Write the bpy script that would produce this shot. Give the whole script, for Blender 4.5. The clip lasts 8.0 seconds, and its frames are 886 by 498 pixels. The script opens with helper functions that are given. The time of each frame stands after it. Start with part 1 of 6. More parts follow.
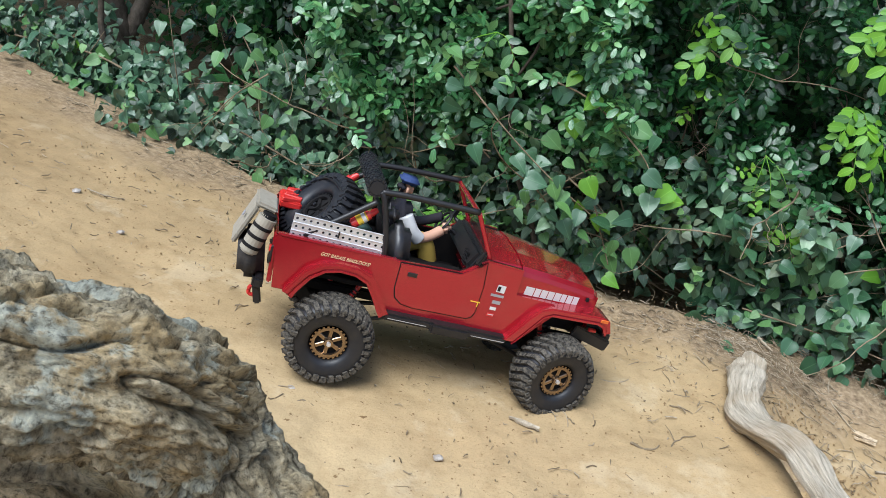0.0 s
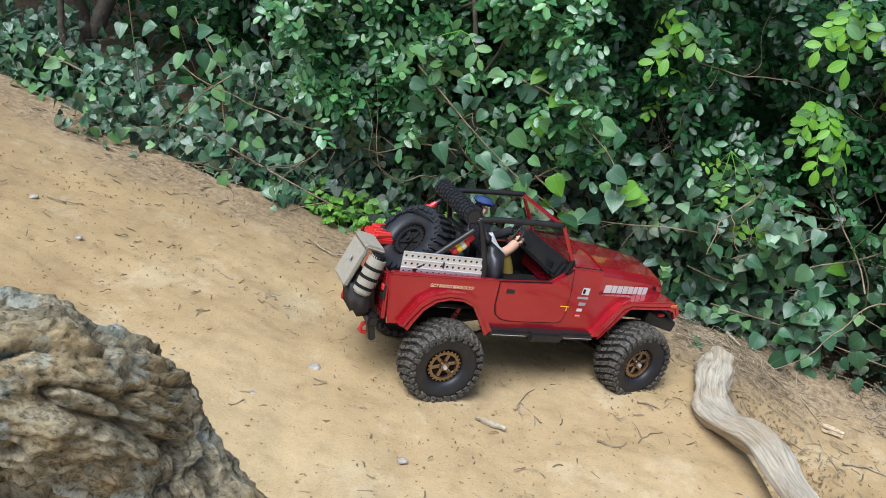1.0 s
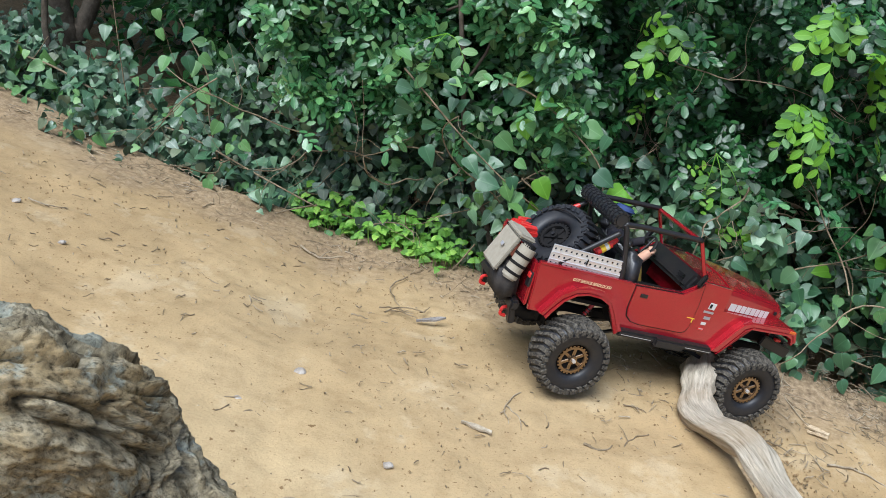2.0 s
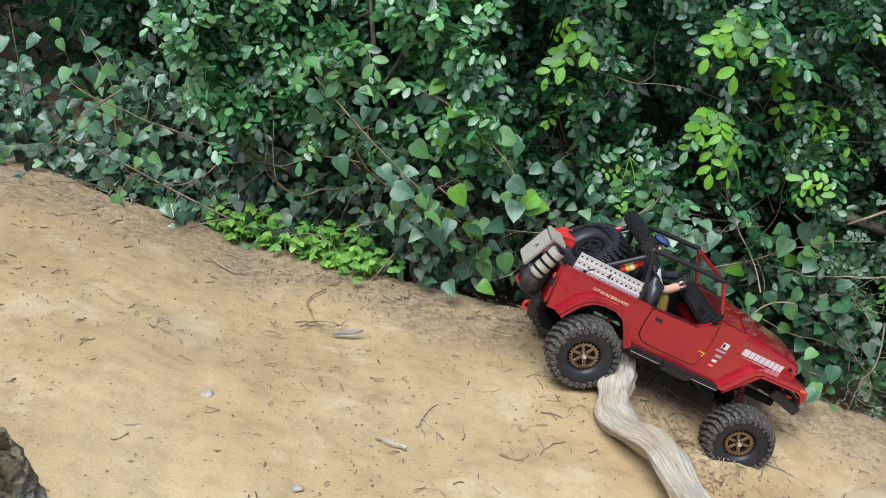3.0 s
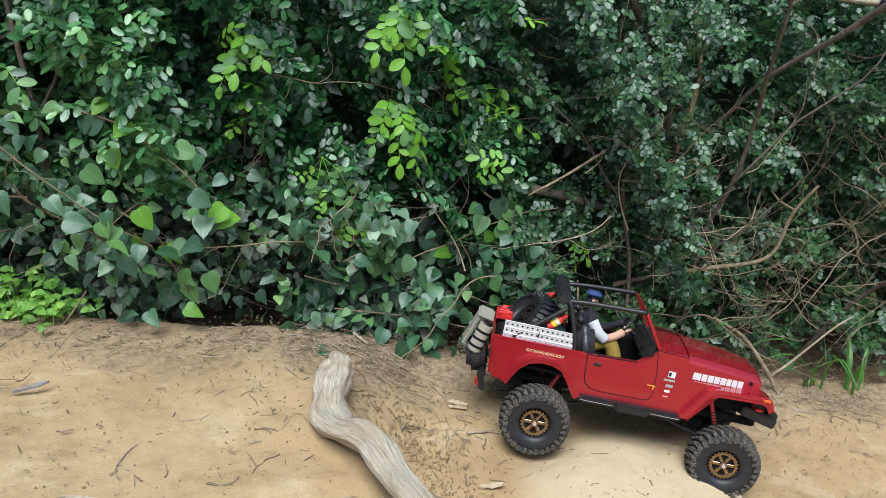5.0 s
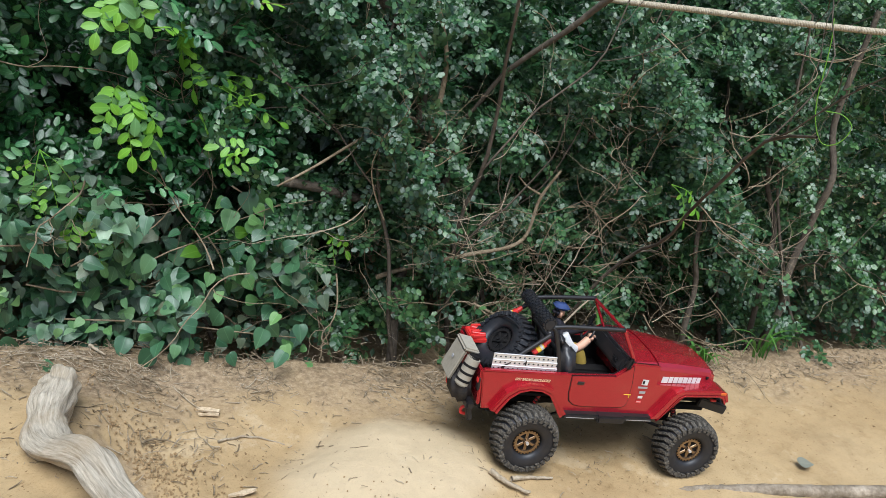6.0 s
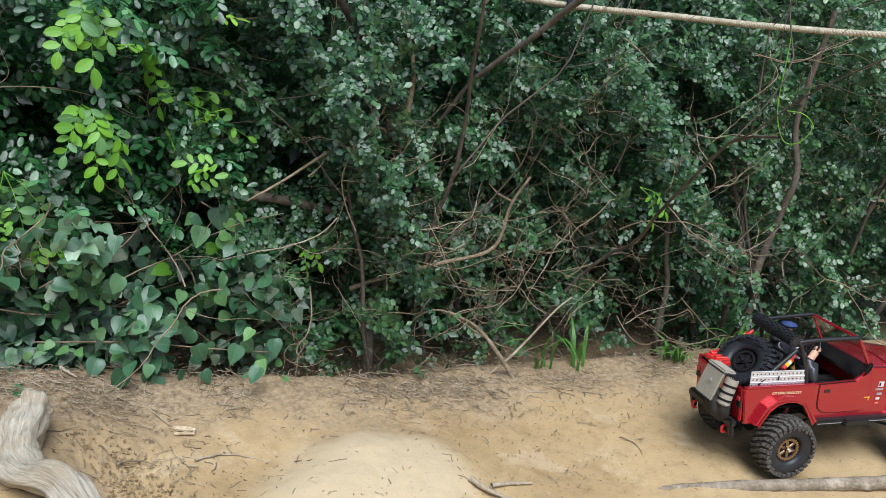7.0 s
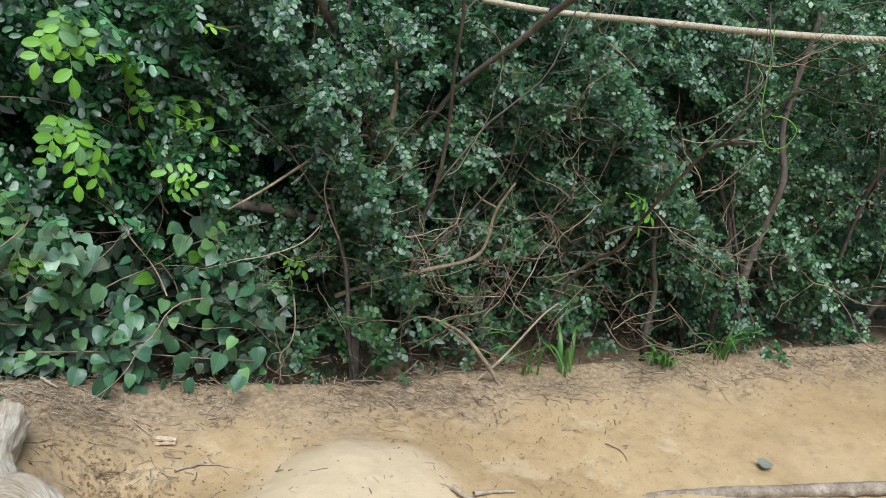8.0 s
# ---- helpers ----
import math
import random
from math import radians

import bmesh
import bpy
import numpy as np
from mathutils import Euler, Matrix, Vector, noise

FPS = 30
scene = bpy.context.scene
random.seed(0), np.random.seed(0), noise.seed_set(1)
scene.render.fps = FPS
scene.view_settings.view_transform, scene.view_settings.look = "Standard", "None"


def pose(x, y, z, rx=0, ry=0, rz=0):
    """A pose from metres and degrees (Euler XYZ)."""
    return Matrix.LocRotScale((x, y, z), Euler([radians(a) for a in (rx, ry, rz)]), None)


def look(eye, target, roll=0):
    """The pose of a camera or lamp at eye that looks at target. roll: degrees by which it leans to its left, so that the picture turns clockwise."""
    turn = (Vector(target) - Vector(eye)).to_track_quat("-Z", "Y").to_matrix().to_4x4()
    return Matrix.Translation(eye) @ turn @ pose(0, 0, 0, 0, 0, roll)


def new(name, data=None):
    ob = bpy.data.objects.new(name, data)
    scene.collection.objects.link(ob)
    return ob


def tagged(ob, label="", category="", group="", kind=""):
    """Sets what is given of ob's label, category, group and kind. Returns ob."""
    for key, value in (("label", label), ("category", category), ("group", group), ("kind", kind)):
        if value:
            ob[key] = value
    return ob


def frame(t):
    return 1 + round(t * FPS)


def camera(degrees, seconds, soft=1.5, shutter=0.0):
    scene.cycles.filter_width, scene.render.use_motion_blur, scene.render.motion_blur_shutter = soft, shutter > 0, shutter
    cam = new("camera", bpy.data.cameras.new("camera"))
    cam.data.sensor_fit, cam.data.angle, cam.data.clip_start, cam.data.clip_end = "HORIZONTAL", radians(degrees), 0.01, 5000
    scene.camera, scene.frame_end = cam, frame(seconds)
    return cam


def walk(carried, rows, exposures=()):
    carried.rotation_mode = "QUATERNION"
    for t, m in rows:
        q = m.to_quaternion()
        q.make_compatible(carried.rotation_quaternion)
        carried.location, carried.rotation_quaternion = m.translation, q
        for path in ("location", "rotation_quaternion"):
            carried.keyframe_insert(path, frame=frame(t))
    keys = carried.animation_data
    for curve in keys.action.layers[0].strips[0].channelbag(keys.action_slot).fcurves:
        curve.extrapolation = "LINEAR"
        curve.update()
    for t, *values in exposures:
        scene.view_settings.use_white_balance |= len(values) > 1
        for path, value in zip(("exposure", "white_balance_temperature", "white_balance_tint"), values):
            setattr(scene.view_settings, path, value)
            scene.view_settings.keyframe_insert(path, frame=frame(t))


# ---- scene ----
EXPOSURE = 0.70
cam = camera(58.0, 8.0, soft=0.4)
# seconds, eye, yaw, pitch, roll
PATH = [
    (0.0, 0.000, 0.000, 1.150, 0.00, -23.69, -0.24),
    (0.5, 0.019, 0.009, 1.146, -1.27, -23.57, -0.07),
    (1.0, 0.023, 0.009, 1.145, -1.61, -23.64, 0.10),
    (1.2, 0.025, 0.011, 1.147, -1.87, -23.55, 0.00),
    (2.5, 0.033, 0.012, 1.147, -3.69, -23.52, -0.07),
    (3.0, 0.073, 0.029, 1.154, -7.07, -23.41, -0.20),
    (3.5, 0.086, 0.030, 1.156, -11.15, -23.10, 0.49),
    (4.0, 0.123, 0.024, 1.147, -14.50, -22.93, 0.65),
    (4.5, 0.143, 0.019, 1.139, -18.10, -22.81, 0.72),
    (5.0, 0.192, 0.014, 1.132, -24.97, -22.80, 1.57),
    (5.2, 0.223, 0.003, 1.136, -28.35, -23.18, 1.29),
    (6.3, 0.280, -0.003, 1.072, -42.53, -21.79, -1.70),
    (6.5, 0.277, 0.000, 1.081, -42.70, -21.81, -1.31),
    (7.0, 0.279, -0.006, 1.088, -42.68, -21.61, -0.53),
    (7.5, 0.297, -0.012, 1.092, -42.69, -21.44, -0.16),
    (8.0, 0.309, -0.025, 1.095, -42.62, -21.40, -0.17),
]
walk(cam, [(t, pose(x, y, z, 0, 0, yaw) @ pose(0, 0, 0, 90 + pitch) @ pose(0, 0, 0, 0, 0, -roll))
           for t, x, y, z, yaw, pitch, roll in PATH],
     exposures=[(0.0, EXPOSURE + 0.04, 5650, 6), (2.5, EXPOSURE + 0.04, 5650, 6), (5.0, EXPOSURE - 0.05, 5750, 6), (8.0, EXPOSURE - 0.04, 5700, 6)])

# ---- daylight: bright overcast shade under trees ----
world = bpy.data.worlds.new("world")
scene.world = world
world.use_nodes = True
sky = world.node_tree.nodes.new("ShaderNodeTexSky")
sky.sky_type, sky.sun_disc = "NISHITA", False
sky.sun_elevation, sky.sun_rotation = radians(64), radians(204)
sky.air_density, sky.dust_density, sky.ozone_density = 1.0, 4.0, 1.0
world.node_tree.links.new(sky.outputs[0], world.node_tree.nodes["Background"].inputs[0])
world.node_tree.nodes["Background"].inputs[1].default_value = 0.095
sun_data = bpy.data.lights.new("sun", "SUN")
sun_data.energy, sun_data.angle, sun_data.color = 2.5, radians(38), (1.0, 0.985, 0.95)
sun = new("sun", sun_data)
sun.matrix_world = look((-0.2, -0.6, 4.0), (0.5, 1.0, 0.3))


# ---- materials ----
def material(name, colour, rough=0.6, metal=0.0, spec=0.5):
    m = bpy.data.materials.new(name)
    m.use_nodes = True
    b = m.node_tree.nodes["Principled BSDF"]
    b.inputs["Base Color"].default_value = (*colour, 1)
    b.inputs["Roughness"].default_value = rough
    b.inputs["Metallic"].default_value = metal
    b.inputs["Specular IOR Level"].default_value = spec
    return m, m.node_tree, b


def ramp(nt, fac, stops):
    r = nt.nodes.new("ShaderNodeValToRGB")
    e = r.color_ramp.elements
    while len(e) < len(stops):
        e.new(0.5)
    for el, (p, c) in zip(e, stops):
        el.position, el.color = p, (*c, 1)
    nt.links.new(fac, r.inputs[0])
    return r.outputs[0]


def noise_tex(nt, scale, detail=4.0, rough=0.55, vec=None, kind="ShaderNodeTexNoise", out=0):
    n = nt.nodes.new(kind)
    n.inputs["Scale"].default_value = scale
    if kind == "ShaderNodeTexNoise":
        n.inputs["Detail"].default_value, n.inputs["Roughness"].default_value = detail, rough
    if vec is None:
        vec = coords(nt)
    nt.links.new(vec, n.inputs["Vector"])
    return n.outputs[out]


def coords(nt, kind="Object", stretch=None):
    c = nt.nodes.new("ShaderNodeTexCoord").outputs[kind]
    if stretch:
        mp = nt.nodes.new("ShaderNodeMapping")
        mp.inputs["Scale"].default_value = stretch
        nt.links.new(c, mp.inputs[0])
        c = mp.outputs[0]
    return c


def mix(nt, fac, a, b, blend="MIX"):
    n = nt.nodes.new("ShaderNodeMix")
    n.data_type, n.blend_type = "RGBA", blend
    for v, s in ((fac, n.inputs[0]), (a, n.inputs[6]), (b, n.inputs[7])):
        if isinstance(v, (int, float)):
            s.default_value = v
        elif isinstance(v, tuple):
            s.default_value = (*v, 1)
        else:
            nt.links.new(v, s)
    return n.outputs[2]


def bump(nt, b, height, strength=0.4, distance=0.01):
    n = nt.nodes.new("ShaderNodeBump")
    n.inputs["Strength"].default_value, n.inputs["Distance"].default_value = strength, distance
    nt.links.new(height, n.inputs["Height"])
    nt.links.new(n.outputs[0], b.inputs["Normal"])


def soil_material():
    m, nt, b = material("packed_clay_soil", (0.4, 0.27, 0.13), 0.9, spec=0.25)
    big = ramp(nt, noise_tex(nt, 2.2, 4, 0.5), [(0.3, (0.335, 0.232, 0.115)), (0.5, (0.405, 0.290, 0.150)), (0.7, (0.465, 0.345, 0.188))])
    mid = ramp(nt, noise_tex(nt, 24, 7, 0.66), [(0.30, (0.72, 0.68, 0.62)), (0.5, (1, 1, 1)), (0.72, (1.1, 1.09, 1.07))])
    fine = ramp(nt, noise_tex(nt, 330, 5, 0.8), [(0.34, (0.36, 0.32, 0.28)), (0.47, (1, 1, 1)), (0.62, (1.0, 1.0, 1.0)), (0.75, (1.25, 1.22, 1.15))])
    dust = ramp(nt, noise_tex(nt, 9, 8, 0.68), [(0.57, (0, 0, 0)), (0.63, (1, 1, 1))])
    speck = ramp(nt, noise_tex(nt, 120, 3, 0.55), [(0.295, (0.33, 0.25, 0.18)), (0.335, (1, 1, 1))])
    c = mix(nt, 0.7, big, mid, "MULTIPLY")
    c = mix(nt, 0.42, c, fine, "MULTIPLY")
    c = mix(nt, 0.85, c, speck, "MULTIPLY")
    half = nt.nodes.new("ShaderNodeMath")
    half.operation = "MULTIPLY"
    half.inputs[1].default_value = 0.2
    nt.links.new(dust, half.inputs[0])
    c = mix(nt, half.outputs[0], c, (0.64, 0.54, 0.38))
    pale = nt.nodes.new("ShaderNodeAttribute")
    pale.attribute_name = "pale_clay"
    c = mix(nt, pale.outputs["Fac"], c, (0.56, 0.46, 0.31))
    litter = nt.nodes.new("ShaderNodeAttribute")
    litter.attribute_name = "litter"
    dark = ramp(nt, noise_tex(nt, 75, 7, 0.75), [(0.3, (0.09, 0.06, 0.036)), (0.5, (0.25, 0.18, 0.11)), (0.7, (0.42, 0.325, 0.21))])
    c = mix(nt, litter.outputs["Fac"], c, dark)
    nt.links.new(c, b.inputs["Base Color"])
    h = mix(nt, 0.45, noise_tex(nt, 45, 8, 0.68), noise_tex(nt, 220, 4, 0.7))
    bump(nt, b, h, 0.55, 0.0045)
    return m


def leaf_material(name, dark, light, rough=0.38, spec=0.5, through_light=0.14):
    """A leaf: its own tone by island, paler midrib and veins, some light through it."""
    m, nt, b = material(name, dark, rough, spec=spec)
    isl = nt.nodes.new("ShaderNodeNewGeometry").outputs["Random Per Island"]
    c = ramp(nt, isl, [(0.0, tuple(v * 0.75 for v in dark)), (0.55, dark), (1.0, light)])
    spots = ramp(nt, noise_tex(nt, 90, 3, 0.6, coords(nt, "UV")), [(0.35, (0.82, 0.82, 0.8)), (0.6, (1.05, 1.05, 1.0))])
    c = mix(nt, 0.8, c, spots, "MULTIPLY")
    uv = nt.nodes.new("ShaderNodeSeparateXYZ")
    nt.links.new(coords(nt, "UV"), uv.inputs[0])
    rib = ramp(nt, uv.outputs[0], [(0.475, (0, 0, 0)), (0.5, (0.3, 0.3, 0.3)), (0.525, (0, 0, 0))])
    c = mix(nt, rib, c, tuple(min(1, v * 1.4 + 0.02) for v in light))
    age = nt.nodes.new("ShaderNodeObjectInfo").outputs["Random"]
    c = mix(nt, 0.7, c, ramp(nt, age, [(0.0, (0.72, 0.76, 0.78)), (0.5, (1, 1, 1)), (1.0, (1.22, 1.12, 0.95))]), "MULTIPLY")
    nt.links.new(c, b.inputs["Base Color"])
    wave = noise_tex(nt, 12, 3, 0.5, coords(nt, "UV", (1.0, 3.0, 1.0)))
    bump(nt, b, wave, 0.25, 0.002)
    t = nt.nodes.new("ShaderNodeBsdfTranslucent")
    nt.links.new(mix(nt, 0.5, c, light), t.inputs[0])
    s = nt.nodes.new("ShaderNodeMixShader")
    s.inputs[0].default_value = through_light
    nt.links.new(b.outputs[0], s.inputs[1])
    nt.links.new(t.outputs[0], s.inputs[2])
    nt.links.new(s.outputs[0], nt.nodes["Material Output"].inputs[0])
    return m


def bark_material(name, dark, light, scale=1.0, strength=0.8):
    m, nt, b = material(name, dark, 0.9, spec=0.2)
    v = coords(nt, "Object")
    n1 = noise_tex(nt, 14 * scale, 8, 0.65, v)
    n2 = noise_tex(nt, 70 * scale, 6, 0.7, v)
    c = ramp(nt, n1, [(0.3, dark), (0.55, tuple((a + q) / 2 for a, q in zip(dark, light))), (0.72, light)])
    c = mix(nt, 0.7, c, ramp(nt, n2, [(0.3, (0.5, 0.47, 0.43)), (0.6, (1.05, 1.05, 1.05))]), "MULTIPLY")
    nt.links.new(c, b.inputs["Base Color"])
    bump(nt, b, mix(nt, 0.5, n1, n2), strength, 0.012)
    return m


def root_material():
    """Weathered dead root: pale grey fibres drawn out along its length."""
    m, nt, b = material("weathered_root", (0.4, 0.36, 0.3), 0.85, spec=0.2)
    v = coords(nt, "UV", (30.0, 3.4, 1.0))
    fibre = noise_tex(nt, 1.3, 10, 0.74, v)
    blotch = noise_tex(nt, 9, 5, 0.6)
    c = ramp(nt, fibre, [(0.3, (0.16, 0.125, 0.09)), (0.42, (0.47, 0.40, 0.30)), (0.62, (0.76, 0.675, 0.54))])
    c = mix(nt, ramp(nt, blotch, [(0.48, (0, 0, 0)), (0.66, (0.6, 0.6, 0.6))]), c, (0.42, 0.3, 0.17))
    nt.links.new(c, b.inputs["Base Color"])
    bump(nt, b, mix(nt, 0.35, fibre, noise_tex(nt, 60, 6, 0.7)), 1.0, 0.012)
    return m


def stump_material(name, tones, lichen=0.75):
    """Old flaking bark: grey-brown grain along the limb, ochre and dark patches, pale blue-grey lichen."""
    m, nt, b = material(name, tones[1], 0.92, spec=0.15)
    n1 = noise_tex(nt, 1.0, 9, 0.72, coords(nt, "UV", (16.0, 26.0, 1.0)))
    n2 = noise_tex(nt, 210, 7, 0.75)
    n3 = noise_tex(nt, 26, 6, 0.62)
    n4 = noise_tex(nt, 17, 4, 0.6, coords(nt, "Object", (1, 1.6, 1)))
    c = ramp(nt, n1, [(0.34, tones[0]), (0.47, tones[1]), (0.58, tones[2]), (0.7, tones[3])])
    c = mix(nt, ramp(nt, n4, [(0.5, (0, 0, 0)), (0.62, (0.6, 0.6, 0.6))]), c, (0.56, 0.42, 0.22))
    c = mix(nt, ramp(nt, n3, [(0.56, (0, 0, 0)), (0.61, (lichen, lichen, lichen))]), c, (0.56, 0.60, 0.53))
    c = mix(nt, ramp(nt, n4, [(0.3, (0.8, 0.8, 0.8)), (0.42, (0, 0, 0))]), c, (0.075, 0.07, 0.05))
    n5 = noise_tex(nt, 1.0, 9, 0.7, coords(nt, "UV", (52.0, 95.0, 1.0)))
    c = mix(nt, 0.85, c, ramp(nt, n5, [(0.36, (0.16, 0.15, 0.13)), (0.46, (0.85, 0.84, 0.82)), (0.66, (1.22, 1.2, 1.15))]), "MULTIPLY")
    c = mix(nt, 0.9, c, ramp(nt, n2, [(0.34, (0.34, 0.32, 0.3)), (0.48, (1.0, 1.0, 1.0)), (0.68, (1.3, 1.27, 1.2))]), "MULTIPLY")
    nt.links.new(c, b.inputs["Base Color"])
    bump(nt, b, mix(nt, 0.5, mix(nt, 0.5, n1, n5), n2), 1.0, 0.010)
    return m


SOIL = soil_material()
ROOT = root_material()
STUMP = stump_material("gnarled_stump_bark", [(0.12, 0.10, 0.07), (0.40, 0.345, 0.235), (0.60, 0.53, 0.38), (0.80, 0.73, 0.57)])
STUMP_WOOD = stump_material("smooth_ochre_stump_wood", [(0.20, 0.14, 0.08), (0.50, 0.385, 0.23), (0.64, 0.52, 0.34), (0.74, 0.63, 0.45)], 0.2)
BARK = bark_material("shrub_bark", (0.058, 0.046, 0.035), (0.18, 0.15, 0.115))
TWIG = bark_material("dry_twig", (0.15, 0.11, 0.066), (0.46, 0.37, 0.25), 2.0)
PALE_TWIG = bark_material("bleached_twig", (0.30, 0.23, 0.15), (0.58, 0.50, 0.38), 2.0)
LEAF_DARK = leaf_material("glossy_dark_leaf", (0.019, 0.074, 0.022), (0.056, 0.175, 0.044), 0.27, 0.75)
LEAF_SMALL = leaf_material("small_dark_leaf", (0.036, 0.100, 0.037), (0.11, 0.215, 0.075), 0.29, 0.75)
# Mid green lightened in its colour for sky gloss on outer leaves.
LEAF_SKYLIT = leaf_material("skylit_mid_green_leaf", (0.060, 0.190, 0.072), (0.18, 0.37, 0.145), 0.27, 0.95)
LEAF_YOUNG = leaf_material("young_bright_leaf", (0.16, 0.38, 0.03), (0.31, 0.57, 0.07), 0.4, through_light=0.3)
LEAF_VINE = leaf_material("vine_leaf", (0.047, 0.125, 0.060), (0.125, 0.250, 0.115), 0.36, 0.65)
LEAF_DULL = leaf_material("dull_old_leaf", (0.056, 0.092, 0.064), (0.155, 0.195, 0.130), 0.45)
LEAF_IVY = leaf_material("pale_grey_green_ivy_leaf", (0.072, 0.155, 0.090), (0.20, 0.33, 0.19), 0.32, 0.75)
LEAF_VINE_LIGHT = leaf_material("young_vine_leaf", (0.12, 0.27, 0.085), (0.26, 0.44, 0.17), 0.42, through_light=0.25)
LEAF_CLOVER = leaf_material("clover_leaf", (0.14, 0.34, 0.05), (0.30, 0.54, 0.10), 0.5, through_light=0.3)
GRASS = leaf_material("grass_blade", (0.07, 0.19, 0.03), (0.16, 0.33, 0.07), 0.45, through_light=0.25)
OLD_WOOD = bark_material("weathered_brown_branch", (0.16, 0.125, 0.085), (0.50, 0.42, 0.32), 2.2)
ROPE = bark_material("hemp_rope", (0.34, 0.29, 0.2), (0.60, 0.54, 0.42), 3.0, 0.4)


# ---- mesh helpers ----
def mesh_object(name, verts, faces, mat, uvs=None, smooth=True):
    me = bpy.data.meshes.new(name)
    verts, faces = np.asarray(verts, float), np.asarray(faces, int)
    me.from_pydata(verts.tolist(), [], faces.tolist())
    if uvs is not None:
        layer = me.uv_layers.new(name="UVMap")
        layer.data.foreach_set("uv", np.asarray(uvs, np.float32)[faces.ravel()].ravel())
    me.polygons.foreach_set("use_smooth", [smooth] * len(me.polygons))
    me.materials.append(mat)
    me.update()
    return new(name, me)


def part(name, bm, mat, parent, label="", smooth=False):
    me = bpy.data.meshes.new(name)
    bmesh.ops.recalc_face_normals(bm, faces=bm.faces)
    bm.to_mesh(me)
    bm.free()
    me.materials.append(mat)
    if smooth:
        me.polygons.foreach_set("use_smooth", [True] * len(me.polygons))
    ob = new(name, me)
    ob.parent = parent
    if label:
        ob["label"] = label
    return ob


def tube_arrays(points, radii, sides=8, wobble=0.0, seed=0, caps=True):
    """Vertices, quads and uvs of a tube along points."""
    rnd = np.random.RandomState(seed)
    p = np.asarray(points, float)
    n = len(p)
    r = np.broadcast_to(np.asarray(radii, float), (n,))
    tan = np.gradient(p, axis=0)
    tan /= np.linalg.norm(tan, axis=1)[:, None] + 1e-9
    ref = np.array([0.0, 0.0, 1.0]) if abs(tan[:, 2]).mean() < 0.8 else np.array([1.0, 0.0, 0.0])
    a = np.cross(tan, ref)
    a /= np.linalg.norm(a, axis=1)[:, None] + 1e-9
    b = np.cross(tan, a)
    ang = np.linspace(0, 2 * np.pi, sides, endpoint=False)
    k = 1 + wobble * rnd.randn(n, sides)
    ring = a[:, None, :] * np.cos(ang)[None, :, None] + b[:, None, :] * np.sin(ang)[None, :, None]
    v = p[:, None, :] + ring * (r[:, None] * k)[:, :, None]
    v = v.reshape(-1, 3)
    i, j = np.meshgrid(np.arange(n - 1), np.arange(sides), indexing="ij")
    i, j = i.ravel(), j.ravel()
    q = np.stack([i * sides + j, (i + 1) * sides + j, (i + 1) * sides + (j + 1) % sides, i * sides + (j + 1) % sides], 1)
    length = np.r_[0, np.cumsum(np.linalg.norm(np.diff(p, axis=0), axis=1))]
    uv = np.stack([np.tile(ang / (2 * np.pi), n), np.repeat(length, sides) * 4], 1)
    return v, q, uv


def spline(points, n):
    """A smooth curve through points (Catmull-Rom)."""
    p = np.asarray(points, float)
    p = np.vstack([2 * p[0] - p[1], p, 2 * p[-1] - p[-2]])
    out = []
    m = len(p) - 3
    for t in np.linspace(0, m - 1e-6, n):
        k = int(t)
        u = t - k
        a, b, c, d = p[k:k + 4]
        out.append(0.5 * (2 * b + (c - a) * u + (2 * a - 5 * b + 4 * c - d) * u * u + (3 * b - a - 3 * c + d) * u ** 3))
    return np.array(out)


class Soup:
    """Collects pieces of one mesh."""

    def __init__(self):
        self.v, self.f, self.u, self.n = [], [], [], 0

    def add(self, v, f, u):
        self.v.append(v), self.f.append(np.asarray(f) + self.n), self.u.append(u)
        self.n += len(v)

    def tube(self, points, radii, sides=5, wobble=0.0, seed=0):
        self.add(*tube_arrays(points, radii, sides, wobble, seed))

    def make(self, name, mat):
        return mesh_object(name, np.vstack(self.v), np.vstack(self.f), mat, np.vstack(self.u))


# ---- ground ----
def sstep(a, b, v):
    t = np.clip((v - a) / (b - a), 0, 1)
    return t * t * (3 - 2 * t)


def height(x, y):
    """The lie of the land: an upper slope, a drop at the root, a lower run with a hump."""
    x, y = np.asarray(x, float), np.asarray(y, float)
    xe, ye = np.clip(x, -1.6, 3.0), np.clip(y, -0.5, 2.4)
    up = 0.478 - 0.17 * xe - 0.05 * (ye - 1.1) + 0.22 * np.maximum(0, -xe - 0.15)
    up = up + 0.010 + 0.024 * np.exp(-((xe + 0.16) / 0.2) ** 2 - ((ye - 1.03) / 0.25) ** 2)
    low = 0.285 - 0.19 * (np.clip(xe, 0.6, 1.35) - 0.65) + (0.07 - 0.05 * sstep(1.2, 1.6, xe)) * (ye - 1.0) - 0.05 * np.clip(xe - 1.35, 0, 1.5) - 0.032 * sstep(1.3, 1.75, xe)
    w = 0.05 + 0.28 * sstep(1.0, 1.32, ye) + 2.2 * sstep(0.45, -0.5, ye)
    x0 = 0.50 + 0.10 * sstep(1.0, 1.3, ye) - 0.03 * sstep(0.9, 0.5, ye)
    s = sstep(x0 - w * 0.5, x0 + w, xe)
    z = up * (1 - s) + low * s
    r = ((xe - 0.955) / 0.175) ** 2 + ((ye - 0.875) / 0.125) ** 2
    return z + 0.027 * np.exp(-r * r * 0.8) - 0.017 * np.exp(-((xe - 0.82) / 0.09) ** 2 - ((ye - 1.01) / 0.08) ** 2) - 0.02 * np.exp(-((xe - 0.69) / 0.08) ** 2 - ((ye - 1.25) / 0.08) ** 2)


